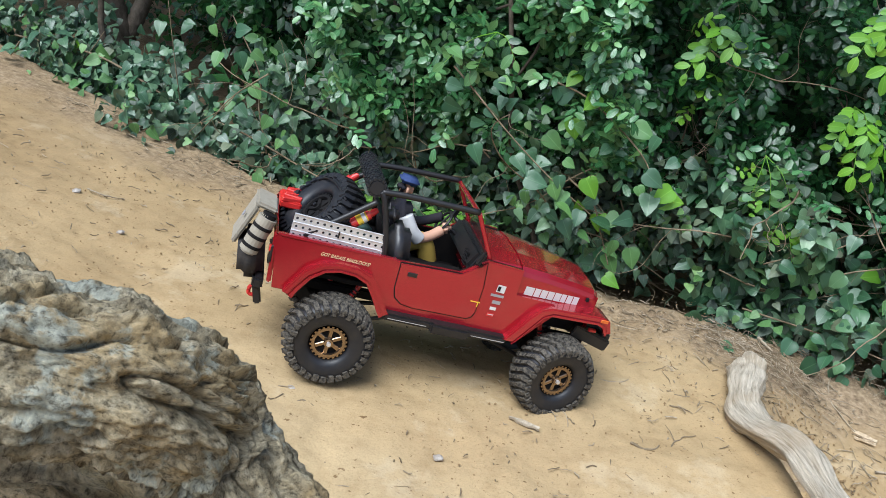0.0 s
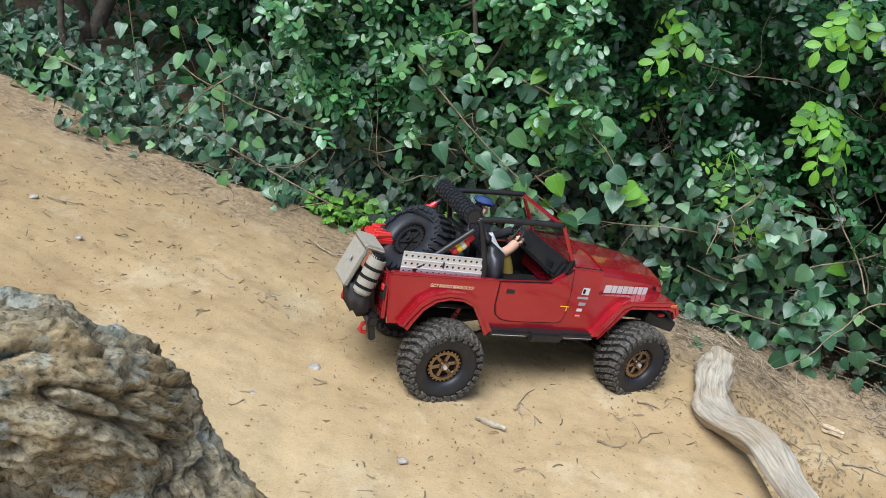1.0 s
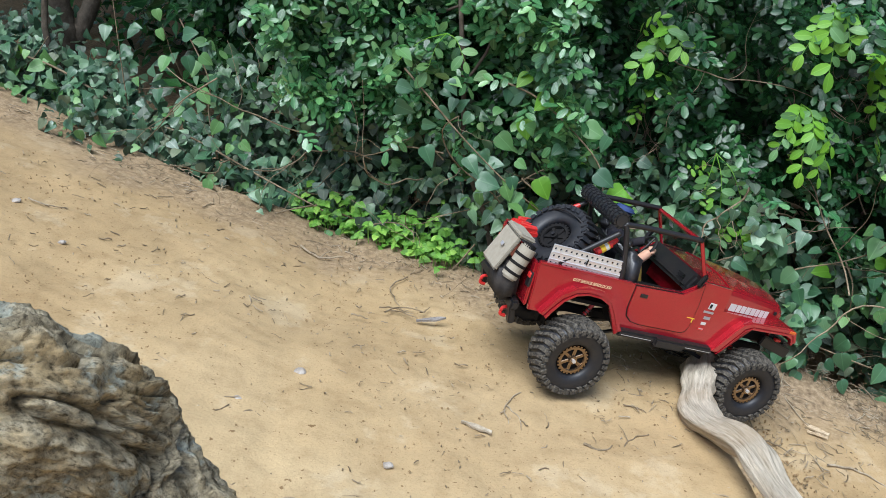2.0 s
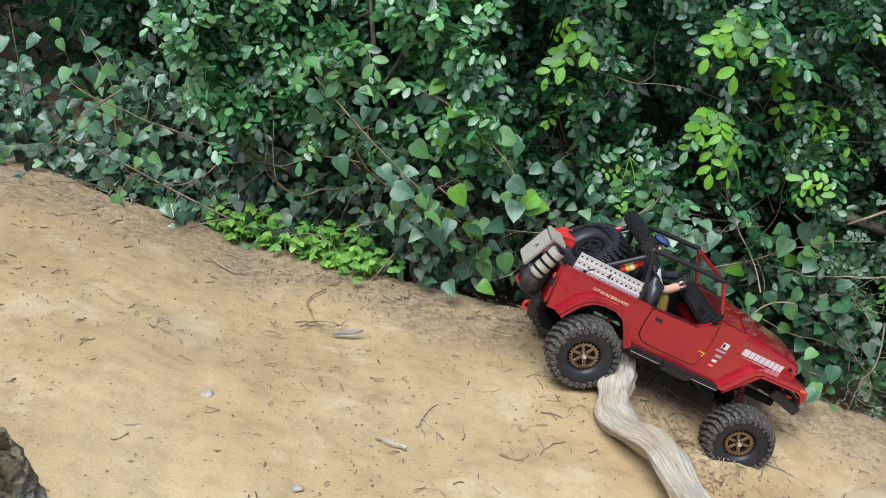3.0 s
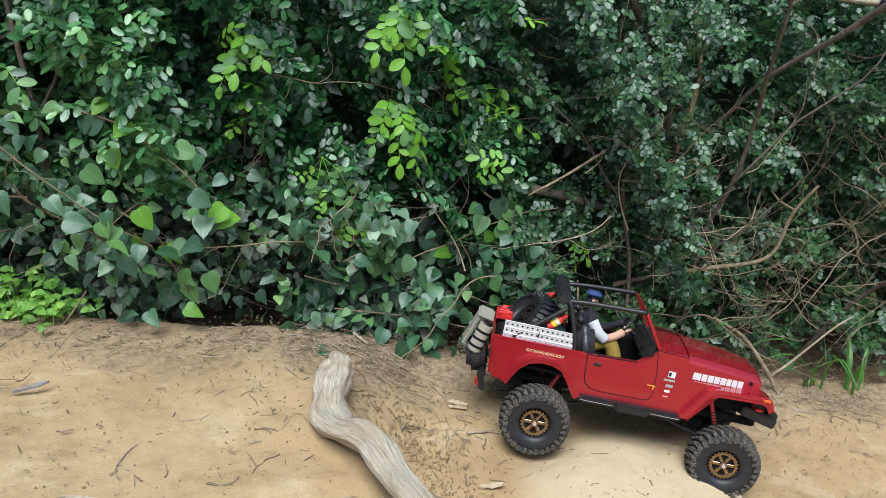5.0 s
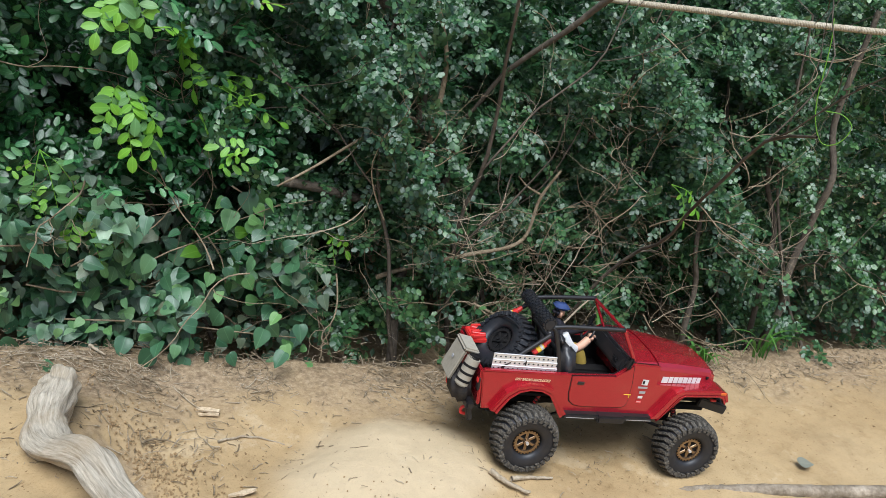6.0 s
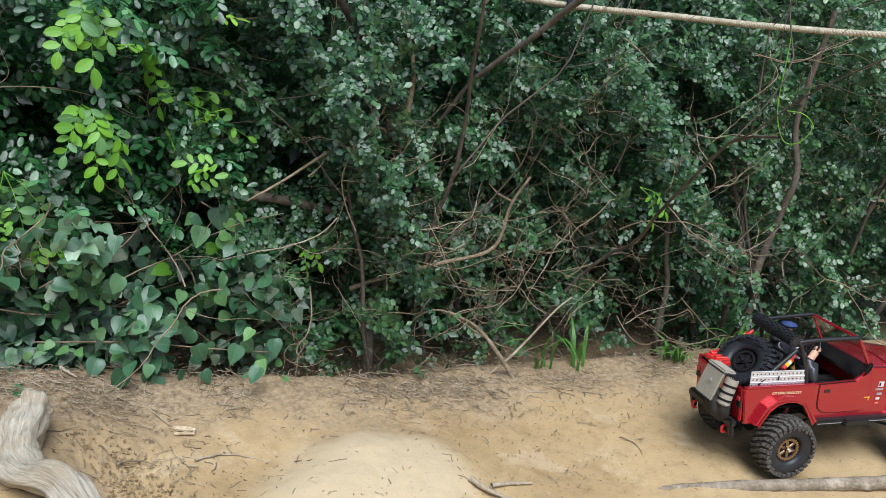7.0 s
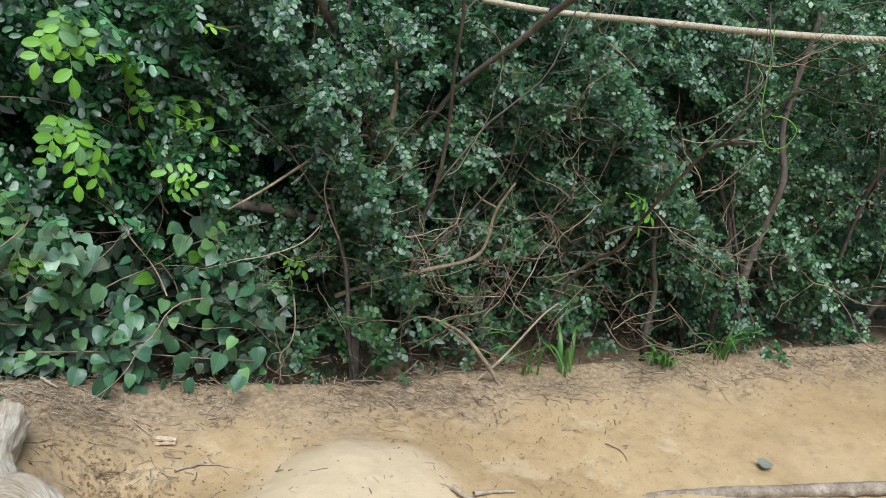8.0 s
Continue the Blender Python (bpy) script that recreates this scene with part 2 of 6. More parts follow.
HEDGE = [(-2.6, 2.92), (-1.7, 2.22), (-1.1, 1.93), (-0.8, 1.795), (-0.45, 1.68), (-0.15, 1.625), (0.09, 1.54), (0.345, 1.44),
         (0.63, 1.38), (0.9, 1.30), (1.2, 1.18), (1.5, 1.115), (1.9, 0.935), (2.3, 0.715), (2.9, 0.31), (3.8, -0.44)]
HEDGE_LINE = spline([(x, y, 0) for x, y in HEDGE], 300)[:, :2]


def hedge_distance(x, y):
    """Metres behind (plus) or before (minus) the foot of the hedge."""
    q = np.stack([np.ravel(x), np.ravel(y)], 1)
    out = np.empty(len(q))
    tan = np.gradient(HEDGE_LINE, axis=0)
    nrm = np.stack([-tan[:, 1], tan[:, 0]], 1)
    nrm /= np.linalg.norm(nrm, axis=1)[:, None]
    for s in range(0, len(q), 4000):
        d = q[s:s + 4000, None, :] - HEDGE_LINE[None]
        k = (d ** 2).sum(2).argmin(1)
        dd = d[np.arange(len(k)), k]
        side = np.sign((dd * nrm[k]).sum(1))
        out[s:s + 4000] = side * np.sqrt((dd ** 2).sum(1))
    return out.reshape(np.shape(x))


def fractal(x, y, scale, seed, octaves=4):
    """Cheap smooth noise from rotated sine lattices, -1 to 1."""
    rnd = np.random.RandomState(seed)
    z, amp, total = np.zeros_like(x), 1.0, 0.0
    for o in range(octaves):
        for _ in range(4):
            a = rnd.uniform(0, 2 * np.pi)
            f = scale * 2 ** o * rnd.uniform(0.7, 1.4)
            z += amp * np.sin(f * (x * np.cos(a) + y * np.sin(a)) + rnd.uniform(0, 6.28)) * np.sin(
                f * 0.8 * (y * np.cos(a) - x * np.sin(a)) + rnd.uniform(0, 6.28)) / 2
        total += amp
        amp *= 0.5
    return z / total


def build_ground():
    def axis(lo, hi, step, reach):
        core = np.arange(lo, hi, step)
        grow = np.cumsum(step * 1.35 ** np.arange(1, 34))
        grow = grow[grow < reach]
        return np.r_[(lo - grow)[::-1], core, core[-1] + grow]
    xs, ys = axis(-1.3, 2.7, 0.008, 60), axis(0.25, 2.1, 0.008, 60)
    x, y = np.meshgrid(xs, ys, indexing="ij")
    z = height(x, y)
    near = sstep(6, 3, np.hypot(x, y))
    z += near * (0.009 * fractal(x, y, 7, 1) + 0.0035 * fractal(x, y, 34, 2) + 0.0014 * fractal(x, y, 150, 3, 3))
    # crumbled soil beside the root and litter along the hedge foot
    hd = hedge_distance(x, y)
    crumble = np.exp(-(((x - 0.545) / 0.05) ** 2 + ((y - 1.02) / 0.11) ** 2))
    edge = sstep(-0.16, -0.01, hd)
    rnd = np.random.RandomState(4)
    rough = rnd.rand(*x.shape)
    z += near * (0.010 * crumble * rough + 0.006 * edge * rough)
    z -= 0.11 * sstep(0.0, 0.14, hd) * near
    n, m = x.shape
    v = np.stack([x, y, z], 2).reshape(-1, 3)
    i, j = np.meshgrid(np.arange(n - 1), np.arange(m - 1), indexing="ij")
    i, j = i.ravel(), j.ravel()
    f = np.stack([i * m + j, (i + 1) * m + j, (i + 1) * m + j + 1, i * m + j + 1], 1)
    ob = mesh_object("ground", v, f, SOIL)
    patch = np.exp(-(((x - 0.66) / 0.16) ** 2 + ((y - 1.22) / 0.13) ** 2)) * (0.45 + 0.35 * fractal(x, y, 30, 31))
    lit = np.clip(sstep(-0.26, -0.07, hd + 0.08 * fractal(x, y, 22, 9)) * 0.95 * (0.7 + 0.3 * rough) + 0.85 * crumble * (rough > 0.3) + patch * 0.7, 0, 1)
    at = ob.data.attributes.new("litter", "FLOAT", "POINT")
    at.data.foreach_set("value", lit.ravel().astype(np.float32))
    at = ob.data.attributes.new("pale_clay", "FLOAT", "POINT")
    blot = np.exp(-(((x - 0.935) / 0.20) ** 2 + ((y - 0.88) / 0.15) ** 2 + 0.25 * fractal(x, y, 14, 8)) ** 5) * 0.6
    at.data.foreach_set("value", np.clip(blot + 0.12 * fractal(x, y, 5, 21), 0, 1).ravel().astype(np.float32))
    return tagged(ob, "packed ochre clay trail with scattered dry twigs and litter", "ground", kind="structure")


ground = build_ground()


def on_ground(x, y):
    return float(height(x, y))


# ---- dead root across the trail ----
def build_root():
    line = spline([(0.522, 1.180, 0.412), (0.515, 1.150, 0.424), (0.499, 1.110, 0.428), (0.480, 1.070, 0.430), (0.461, 1.015, 0.434), (0.459, 0.95, 0.450), (0.475, 0.87, 0.474),
                   (0.483, 0.785, 0.470), (0.488, 0.70, 0.462), (0.49, 0.55, 0.44), (0.48, 0.38, 0.40)], 120)
    rad = np.interp(np.linspace(0, 1, 120), [0, 0.012, 0.03, 0.10, 0.2, 0.3, 0.4, 0.5, 0.6, 1], [0.012, 0.021, 0.026, 0.0285, 0.027, 0.0265, 0.023, 0.0225, 0.0175, 0.019])
    rad = rad * (1 + 0.05 * np.sin(np.linspace(0, 34, 120)) + 0.04 * np.sin(np.linspace(1, 71, 120)))
    v, f, uv = tube_arrays(line, rad, 40)
    a = uv[:, 0] * 2 * np.pi
    s = uv[:, 1]
    ridges = 0.0024 * np.sin(a * 3 + s * 2.2 + 1.7 * np.sin(s * 3)) + 0.0014 * np.sin(a * 7 - s * 3.1 + np.sin(s * 7)) + 0.0007 * np.sin(a * 13 + s * 11)
    c = np.repeat(line, 40, axis=0)
    d = v - c
    d /= np.linalg.norm(d, axis=1)[:, None] + 1e-9
    knots = 0.004 * np.exp(-((s - 0.72) / 0.09) ** 2) * (1 + np.cos(a - 1.0)) + 0.003 * np.sin(s * 9 + a * 2)
    v = v + d * (ridges * 1.25 + knots)[:, None]
    end = np.arange(40)
    v = np.vstack([v, line[0]])
    f = np.vstack([f, np.stack([end, np.roll(end, -1), np.full(40, len(v) - 1), np.full(40, len(v) - 1)], 1)])
    uv = np.vstack([uv, [[0.5, 0]]])
    me_faces = [list(dict.fromkeys(q)) for q in f.tolist()]
    me = bpy.data.meshes.new("root")
    me.from_pydata(v.tolist(), [], me_faces)
    layer = me.uv_layers.new(name="UVMap")
    for lp in me.loops:
        layer.data[lp.index].uv = uv[lp.vertex_index]
    me.polygons.foreach_set("use_smooth", [True] * len(me.polygons))
    me.materials.append(ROOT)
    return tagged(new("root", me), "weathered grey dead root lying across the clay trail", "root")


build_root()


def gnarled(axis, radius, big, seed, along=200, around=110, flaky=0.006):
    """A limb-like mass along a line, with knobs, folds and flaking bark."""
    line = spline(axis, along)
    length = float(np.linalg.norm(np.diff(line, axis=0), axis=1).sum())
    bm = bmesh.new()
    skin = bm.loops.layers.uv.new("UVMap")
    off = Vector((seed * 1.7, 3.1, 7.7))
    rings = []
    for i in range(along):
        t = i / (along - 1)
        c = line[i]
        d = line[min(i + 4, along - 1)] - line[max(i - 4, 0)]
        d /= np.linalg.norm(d)
        side = np.cross(d, (0.62, 0.0, 0.78))
        side /= np.linalg.norm(side)
        upw = np.cross(side, d)
        taper = min(1.0, (min(t, 1 - t) * 8) ** 0.5 + 0.02)
        ring = []
        for j in range(around):
            a = 2 * math.pi * j / around
            n = Vector(side * math.cos(a) + upw * math.sin(a))
            p = Vector(c) + n * radius * taper
            q = p + off
            r = big * noise.fractal(q * 11, 1.0, 2.0, 3)
            g = Vector((math.cos(a) * radius * 120, math.sin(a) * radius * 120, t * length * 26)) + off
            plate = noise.fractal(g, 0.8, 2.0, 4)
            r += flaky * 1.1 * plate - flaky * 1.3 * max(0.0, 0.10 - abs(noise.noise(g * 0.6 + off))) / 0.10
            r += 0.0013 * noise.fractal(q * 150, 0.6, 2.0, 3)
            ring.append(bm.verts.new(p + n * r))
        rings.append(ring)
    for i, (r0, r1) in enumerate(zip(rings, rings[1:])):
        for j in range(around):
            fc = bm.faces.new((r0[j], r1[j], r1[(j + 1) % around], r0[(j + 1) % around]))
            for lp, (ui, uj) in zip(fc.loops, ((i, j), (i + 1, j), (i + 1, j + 1), (i, j + 1))):
                lp[skin].uv = (uj / around * 2, ui / along * length * 2)
    bm.faces.new(rings[0]), bm.faces.new(rings[-1][::-1])
    return bm


def build_stump():
    ridge = np.array([(-0.42, 0.27, 1.043), (-0.33, 0.29, 1.021), (-0.259, 0.307, 0.992), (-0.226, 0.327, 0.962), (-0.184, 0.342, 0.934), (-0.149, 0.363, 0.900),
                      (-0.143, 0.385, 0.855), (-0.114, 0.377, 0.795), (-0.092, 0.368, 0.74), (-0.072, 0.36, 0.66), (-0.06, 0.36, 0.56)])
    stump = part("stump", gnarled(ridge, 0.040, 0.009, 1, 360, 200, 0.0075), STUMP, None, smooth=True)
    tagged(stump, "gnarled grey-brown old stump with flaking bark", "stump")
    part("buttress", gnarled(ridge + (-0.064, -0.042, -0.088), 0.043, 0.016, 5, 150, 100, 0.003), STUMP_WOOD, stump, "smoother ochre wood under the ridge", smooth=True)
    part("foot", gnarled(ridge + (-0.13, 0.02, -0.19), 0.11, 0.02, 9, 110, 90, 0.004), STUMP_WOOD, stump, smooth=True)


build_stump()


# ---- leaves ----
def leaf_template(kind, rows=None):
    """Points, quads and uvs of one leaf along +y, one unit long: half width, place of the edge, place of the midrib."""
    outline = {"oval": [(0.03, 0.0, 0.0), (0.19, 0.17, 0.2), (0.28, 0.42, 0.45), (0.27, 0.66, 0.68), (0.17, 0.87, 0.88), (0.0, 1.0, 1.0)],
               "round": [(0.03, 0.0, 0.0), (0.26, 0.14, 0.18), (0.38, 0.42, 0.44), (0.35, 0.70, 0.70), (0.2, 0.9, 0.9), (0.0, 0.97, 0.97)],
               "heart": [(0.01, 0.03, 0.03), (0.17, 0.01, 0.05), (0.31, 0.06, 0.12), (0.40, 0.19, 0.24), (0.40, 0.38, 0.42), (0.30, 0.62, 0.63), (0.14, 0.84, 0.84), (0.0, 1.0, 1.0)],
               "ivy": [(0.01, 0.03, 0.03), (0.17, 0.0, 0.05), (0.33, 0.06, 0.13), (0.40, 0.22, 0.27), (0.34, 0.38, 0.42), (0.27, 0.56, 0.58), (0.15, 0.78, 0.80), (0.0, 1.02, 1.02)]}[kind]
    if rows:
        outline = [outline[k] for k in rows]
    broad = kind in ("heart", "ivy") and not rows
    cols = (-1.0, -0.5, 0.0, 0.5, 1.0) if broad else (-1.0, 0.0, 1.0)
    v, u = [], []
    for w, ye, yc in outline:
        for c in cols:
            y = yc + (ye - yc) * abs(c) ** 1.5
            lift = 0.34 * w * abs(c) * (1 - 0.55 * abs(c)) + (0.025 * math.sin(9 * y + 2 * c) * abs(c) if broad else 0.0)
            v.append((w * c, y, lift - 0.17 * y * y))
            u.append((0.5 + w * c, y))
    f, m = [], len(cols)
    for k in range(len(outline) - 1):
        for j in range(m - 1):
            f.append((m * k + j, m * k + j + 1, m * k + m + j + 1, m * k + m + j))
    return np.array(v, float), np.array(f), np.array(u, float)


TEMPLATES = {k: leaf_template(k) for k in ("oval", "round", "heart", "ivy")}
TEMPLATES.update({"small_" + k: leaf_template(k, (0, 2, 4, 5) if k == "round" else (0, 1, 3, 4, 5)) for k in ("oval", "round")})
TEMPLATES["coarse"] = leaf_template("oval", (0, 2, 5))


def frames(direction, normal):
    """Rotation matrices whose y is the direction and whose z is near the normal."""
    y = direction / np.linalg.norm(direction, axis=1)[:, None]
    x = np.cross(y, normal)
    x /= np.linalg.norm(x, axis=1)[:, None] + 1e-9
    z = np.cross(x, y)
    return np.stack([x, y, z], 2)


def leaves_mesh(name, mat, kind, places, directions, normals, sizes):
    v, f, u = TEMPLATES[kind]
    rot = frames(directions, normals)
    n = len(places)
    allv = places[:, None, :] + np.einsum("nij,kj->nki", rot, v) * sizes[:, None, None]
    allf = f[None] + (np.arange(n) * len(v))[:, None, None]
    allu = np.tile(u, (n, 1))
    ob = mesh_object(name, allv.reshape(-1, 3), allf.reshape(-1, 4), mat, allu)
    ob["kind"] = "stuff"
    return ob


def hedge_points(rnd, n, s0, s1, z0, z1, d0, d1):
    """Random places in the hedge between two stations along its foot, heights over its foot and depths behind it."""
    s = rnd.uniform(s0, s1, n)
    k = np.clip((s * 299).astype(int), 0, 298)
    tan = HEDGE_LINE[k + 1] - HEDGE_LINE[k]
    tan /= np.linalg.norm(tan, axis=1)[:, None]
    nrm = np.stack([-tan[:, 1], tan[:, 0]], 1)
    d = rnd.uniform(0, 1, n) ** 1.3 * (d1 - d0) + d0
    h = rnd.uniform(z0, z1, n)
    xy = HEDGE_LINE[k] + tan * rnd.uniform(-0.01, 0.01, (n, 1)) + nrm * d[:, None]
    base = height(HEDGE_LINE[k][:, 0], HEDGE_LINE[k][:, 1])
    out = np.stack([-nrm[:, 0], -nrm[:, 1], np.zeros(n)], 1)
    return np.column_stack([xy, base + h]), out, d, h, s


def station(x):
    """The share along the hedge foot at which it passes x."""
    return float(np.abs(HEDGE_LINE[:, 0] - x).argmin()) / 299


def surface(s, h, seed):
    """How far the hedge's face falls back at a station and a height."""
    a = s * 20.0
    lumps = 0.04 * np.sin(a * 2.1 + seed + h * 3) + 0.045 * np.sin(a * 4.7 + h * 9 + 1.3 * seed) + 0.04 * np.sin(h * 19 + a * 9.1) + 0.03 * np.sin(h * 31 - a * 17)
    return lumps * 1.25 + 0.11 + 0.4 * sstep(0.65, 1.25, h)


def scatter_foliage(name, mat, kind, seed, n, x0, x1, z0, z1, size, d0=-0.06, d1=0.5, droop=0.5, keep=-9.0, cluster=7, pinnate=True):
    """Leaves in sprays over a stretch of hedge: pinnate sprays, or loose bunches of hanging leaves."""
    rnd = np.random.RandomState(seed)
    c, out, d, h, s = hedge_points(rnd, n // cluster, station(x0), station(x1), z0, z1, d0, d1)
    c[:, :2] += out[:, :2] * (-surface(s, h, seed % 3))[:, None]
    good = np.sin(s * 130 + h * 11 + seed) + np.sin(s * 61 - h * 23) + np.sin(h * 37 + s * 200) * 0.6 + rnd.randn(len(s)) * 0.5 > keep
    c, out = c[good], out[good]
    m = len(c)
    up = np.array([0.0, 0.0, 1.0])
    nrm = out * rnd.uniform(0.3, 1.0, (m, 1)) + up * rnd.uniform(0.45, 1.3, (m, 1)) + rnd.randn(m, 3) * 0.28
    stem = out * rnd.uniform(0.2, 0.9, (m, 1)) + rnd.randn(m, 3) * 0.6 + up * (0.25 - droop * 0.5)
    stem /= np.linalg.norm(stem, axis=1)[:, None]
    side = np.cross(stem, nrm)
    side /= np.linalg.norm(side, axis=1)[:, None]
    nrm = np.cross(side, stem)
    P, D, N, S = [], [], [], []
    for k in range(cluster):
        sgn = 1 if k % 2 else -1
        if pinnate:
            last = k == cluster - 1
            along = (k - cluster / 2) * size * 0.34
            D.append(stem * (1.0 if last else 0.55) + side * (0 if last else 0.85 * sgn) - up * droop * 0.35 + rnd.randn(m, 3) * 0.14)
            N.append(nrm + rnd.randn(m, 3) * 0.2)
            P.append(c + stem * along)
            S.append(size * rnd.uniform(0.75, 1.1, m) * (0.75 + 0.35 * k / cluster))
        else:
            P.append(c + rnd.randn(m, 3) * size * 0.7)
            D.append(out * 0.35 - up * (0.05 + droop * 0.6) + rnd.randn(m, 3) * 0.6)
            N.append(out * 0.65 + up * 0.85 + rnd.randn(m, 3) * 0.45)
            S.append(size * rnd.uniform(0.55, 1.15, m))
    return leaves_mesh(name, mat, kind, np.vstack(P), np.vstack(D), np.vstack(N), np.concatenate(S))


def branch(soup, rnd, start, direction, length, radius, depth=2, sides=6, bend=0.25):
    """A crooked limb with side shoots."""
    n = 9
    p = [np.array(start, float)]
    d = np.array(direction, float)
    d /= np.linalg.norm(d)
    for k in range(n - 1):
        d = d + rnd.randn(3) * bend
        d[2] += 0.03
        d /= np.linalg.norm(d)
        p.append(p[-1] + d * length / (n - 1))
    r = np.linspace(radius, radius * 0.45, n)
    soup.tube(spline(p, 16), np.interp(np.linspace(0, 1, 16), np.linspace(0, 1, n), r), sides, 0.05, rnd.randint(9999))
    if depth:
        for _ in range(3):
            k = rnd.randint(2, n)
            e = (p[k] - p[k - 1]) / np.linalg.norm(p[k] - p[k - 1]) + rnd.randn(3) * 0.7
            branch(soup, rnd, p[k], e, length * rnd.uniform(0.35, 0.65), r[k] * 0.6, depth - 1, max(4, sides - 1), bend * 1.2)


def shrub(label, seed, x0, x1, leaf_sets, stems=4, trunk_radius=0.012, tangle=10):
    """A shrub of the hedge: crooked stems, a tangle of shoots, and foliage."""
    rnd = np.random.RandomState(seed)
    thing = new("shrub")
    tagged(thing, label, "shrub", "shrubs of the hedge")
    c, out, d, h, s = hedge_points(rnd, stems, station(x0), station(x1), -0.06, -0.05, 0.08, 0.4)
    for k in range(stems):
        soup = Soup()
        branch(soup, rnd, c[k], (rnd.randn() * 0.25, rnd.randn() * 0.25, 1.0), rnd.uniform(0.8, 1.3), trunk_radius * rnd.uniform(0.7, 1.3), 2, 8, 0.16)
        soup.make("stem", BARK).parent = thing
    soup = Soup()
    c, out, d, h, s = hedge_points(rnd, tangle, station(x0), station(x1), 0.03, 0.8, 0.05, 0.45)
    for k in range(tangle):
        branch(soup, rnd, c[k], out[k] * 0.3 + rnd.randn(3) * 0.8, rnd.uniform(0.2, 0.42), rnd.uniform(0.0010, 0.0026), 2, 4, 0.3)
    if tangle:
        ob = soup.make("twig_tangle", TWIG)
        ob["kind"] = "stuff"
        ob.parent = thing
    for args in leaf_sets:
        scatter_foliage(*args[:3], seed * 31 + len(thing.children), args[3], x0, x1, *args[4:]).parent = thing
    return thing


LOW = ("foot_foliage", LEAF_SMALL, "coarse", 2000, -0.1, 0.36, 0.03, 0.16, 0.5)
FOOT = ("foot_skirt", LEAF_SMALL, "small_round", 2600, -0.04, 0.22, 0.018, -0.02, 0.14, 0.3, 0.0)
DEEP = ("inner_foliage", LEAF_DARK, "coarse", 5200, 0.0, 1.6, 0.045, 0.3, 0.9)
shrub("dark green shrub deep in the shade behind ivy", 11, -1.7, -0.3, [
    ("foliage", LEAF_DARK, "small_oval", 1500, 0.2, 1.3, 0.034, 0.6, 1.3), ("inner_foliage", LEAF_DARK, "coarse", 4000, 0.0, 1.6, 0.045, 0.9, 1.6), ("low_foliage", LEAF_DARK, "coarse", 4500, -0.15, 0.25, 0.045, 0.55, 1.5, 0.5)], 3, 0.008, 5)
# Paler outer leaves over dark ones stand for the skylit face.
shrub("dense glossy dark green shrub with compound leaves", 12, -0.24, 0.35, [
    ("foliage", LEAF_DARK, "small_oval", 17000, 0.22, 1.0, 0.026, -0.04, 0.25, 0.45, -0.4), ("light_foliage", LEAF_SKYLIT, "small_oval", 21000, 0.25, 1.0, 0.026, -0.09, 0.08, 0.2, -0.9), DEEP], 3, 0.006, 12)
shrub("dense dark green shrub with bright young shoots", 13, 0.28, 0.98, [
    ("foliage", LEAF_DARK, "small_oval", 19000, 0.20, 1.05, 0.025, 0.0, 0.28, 0.45, -0.5), ("light_foliage", LEAF_SKYLIT, "small_oval", 1500, 0.22, 1.0, 0.025, -0.02, 0.12, 0.3, 0.0), ("young_foliage", LEAF_YOUNG, "small_oval", 650, 0.25, 0.95, 0.024, -0.06, 0.03, 0.3, 0.6), DEEP], 3, 0.006, 14)
shrub("small-leaved dark shrub with bare twiggy foot", 14, 0.88, 1.55, [
    ("foliage", LEAF_SMALL, "small_round", 46000, 0.20, 1.0, 0.0165, 0.0, 0.33, 0.3, -0.8), ("low_foliage", LEAF_SMALL, "small_round", 2600, 0.02, 0.3, 0.020, 0.0, 0.3, 0.3, -0.3), FOOT, LOW, DEEP], 3, 0.006, 30)
shrub("small-leaved dark shrub with tangled bare branches", 15, 1.48, 2.2, [
    ("foliage", LEAF_SMALL, "small_round", 50000, 0.20, 1.0, 0.0165, 0.0, 0.33, 0.3, -0.8), ("low_foliage", LEAF_SMALL, "small_round", 2600, 0.02, 0.3, 0.020, 0.0, 0.3, 0.3, -0.3), FOOT, LOW, DEEP], 3, 0.006, 30)
shrub("small-leaved dark shrub with several stems", 16, 2.1, 3.0, [
    ("foliage", LEAF_SMALL, "small_round", 38000, 0.12, 1.0, 0.017, 0.0, 0.35, 0.3, -1.2), FOOT, LOW, ("low_foliage", LEAF_SMALL, "small_round", 6500, -0.08, 0.25, 0.020, 0.03, 0.25, 0.3, -0.9), DEEP], 3, 0.006, 22)
thicket = scatter_foliage("thicket", LEAF_DARK, "coarse", 77, 42000, -2.6, 3.75, -0.15, 2.1, 0.06, 0.45, 1.7, 0.4, -9)


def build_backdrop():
    """A plain sheet closing the view behind the hedge, coloured as the wood's deep shade."""
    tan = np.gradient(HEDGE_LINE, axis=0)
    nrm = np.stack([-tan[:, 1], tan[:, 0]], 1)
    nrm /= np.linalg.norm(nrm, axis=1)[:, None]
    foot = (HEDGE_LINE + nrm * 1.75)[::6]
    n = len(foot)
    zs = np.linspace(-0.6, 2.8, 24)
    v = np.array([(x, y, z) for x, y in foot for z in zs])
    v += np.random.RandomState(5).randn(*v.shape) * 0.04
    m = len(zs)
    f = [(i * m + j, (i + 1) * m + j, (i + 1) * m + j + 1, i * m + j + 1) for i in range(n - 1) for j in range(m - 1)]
    return tagged(mesh_object("backdrop", v, f, WOOD_SHADE, None, False), "plain sheet coloured near-black green for the shaded wood behind the hedge", "backdrop", kind="structure")


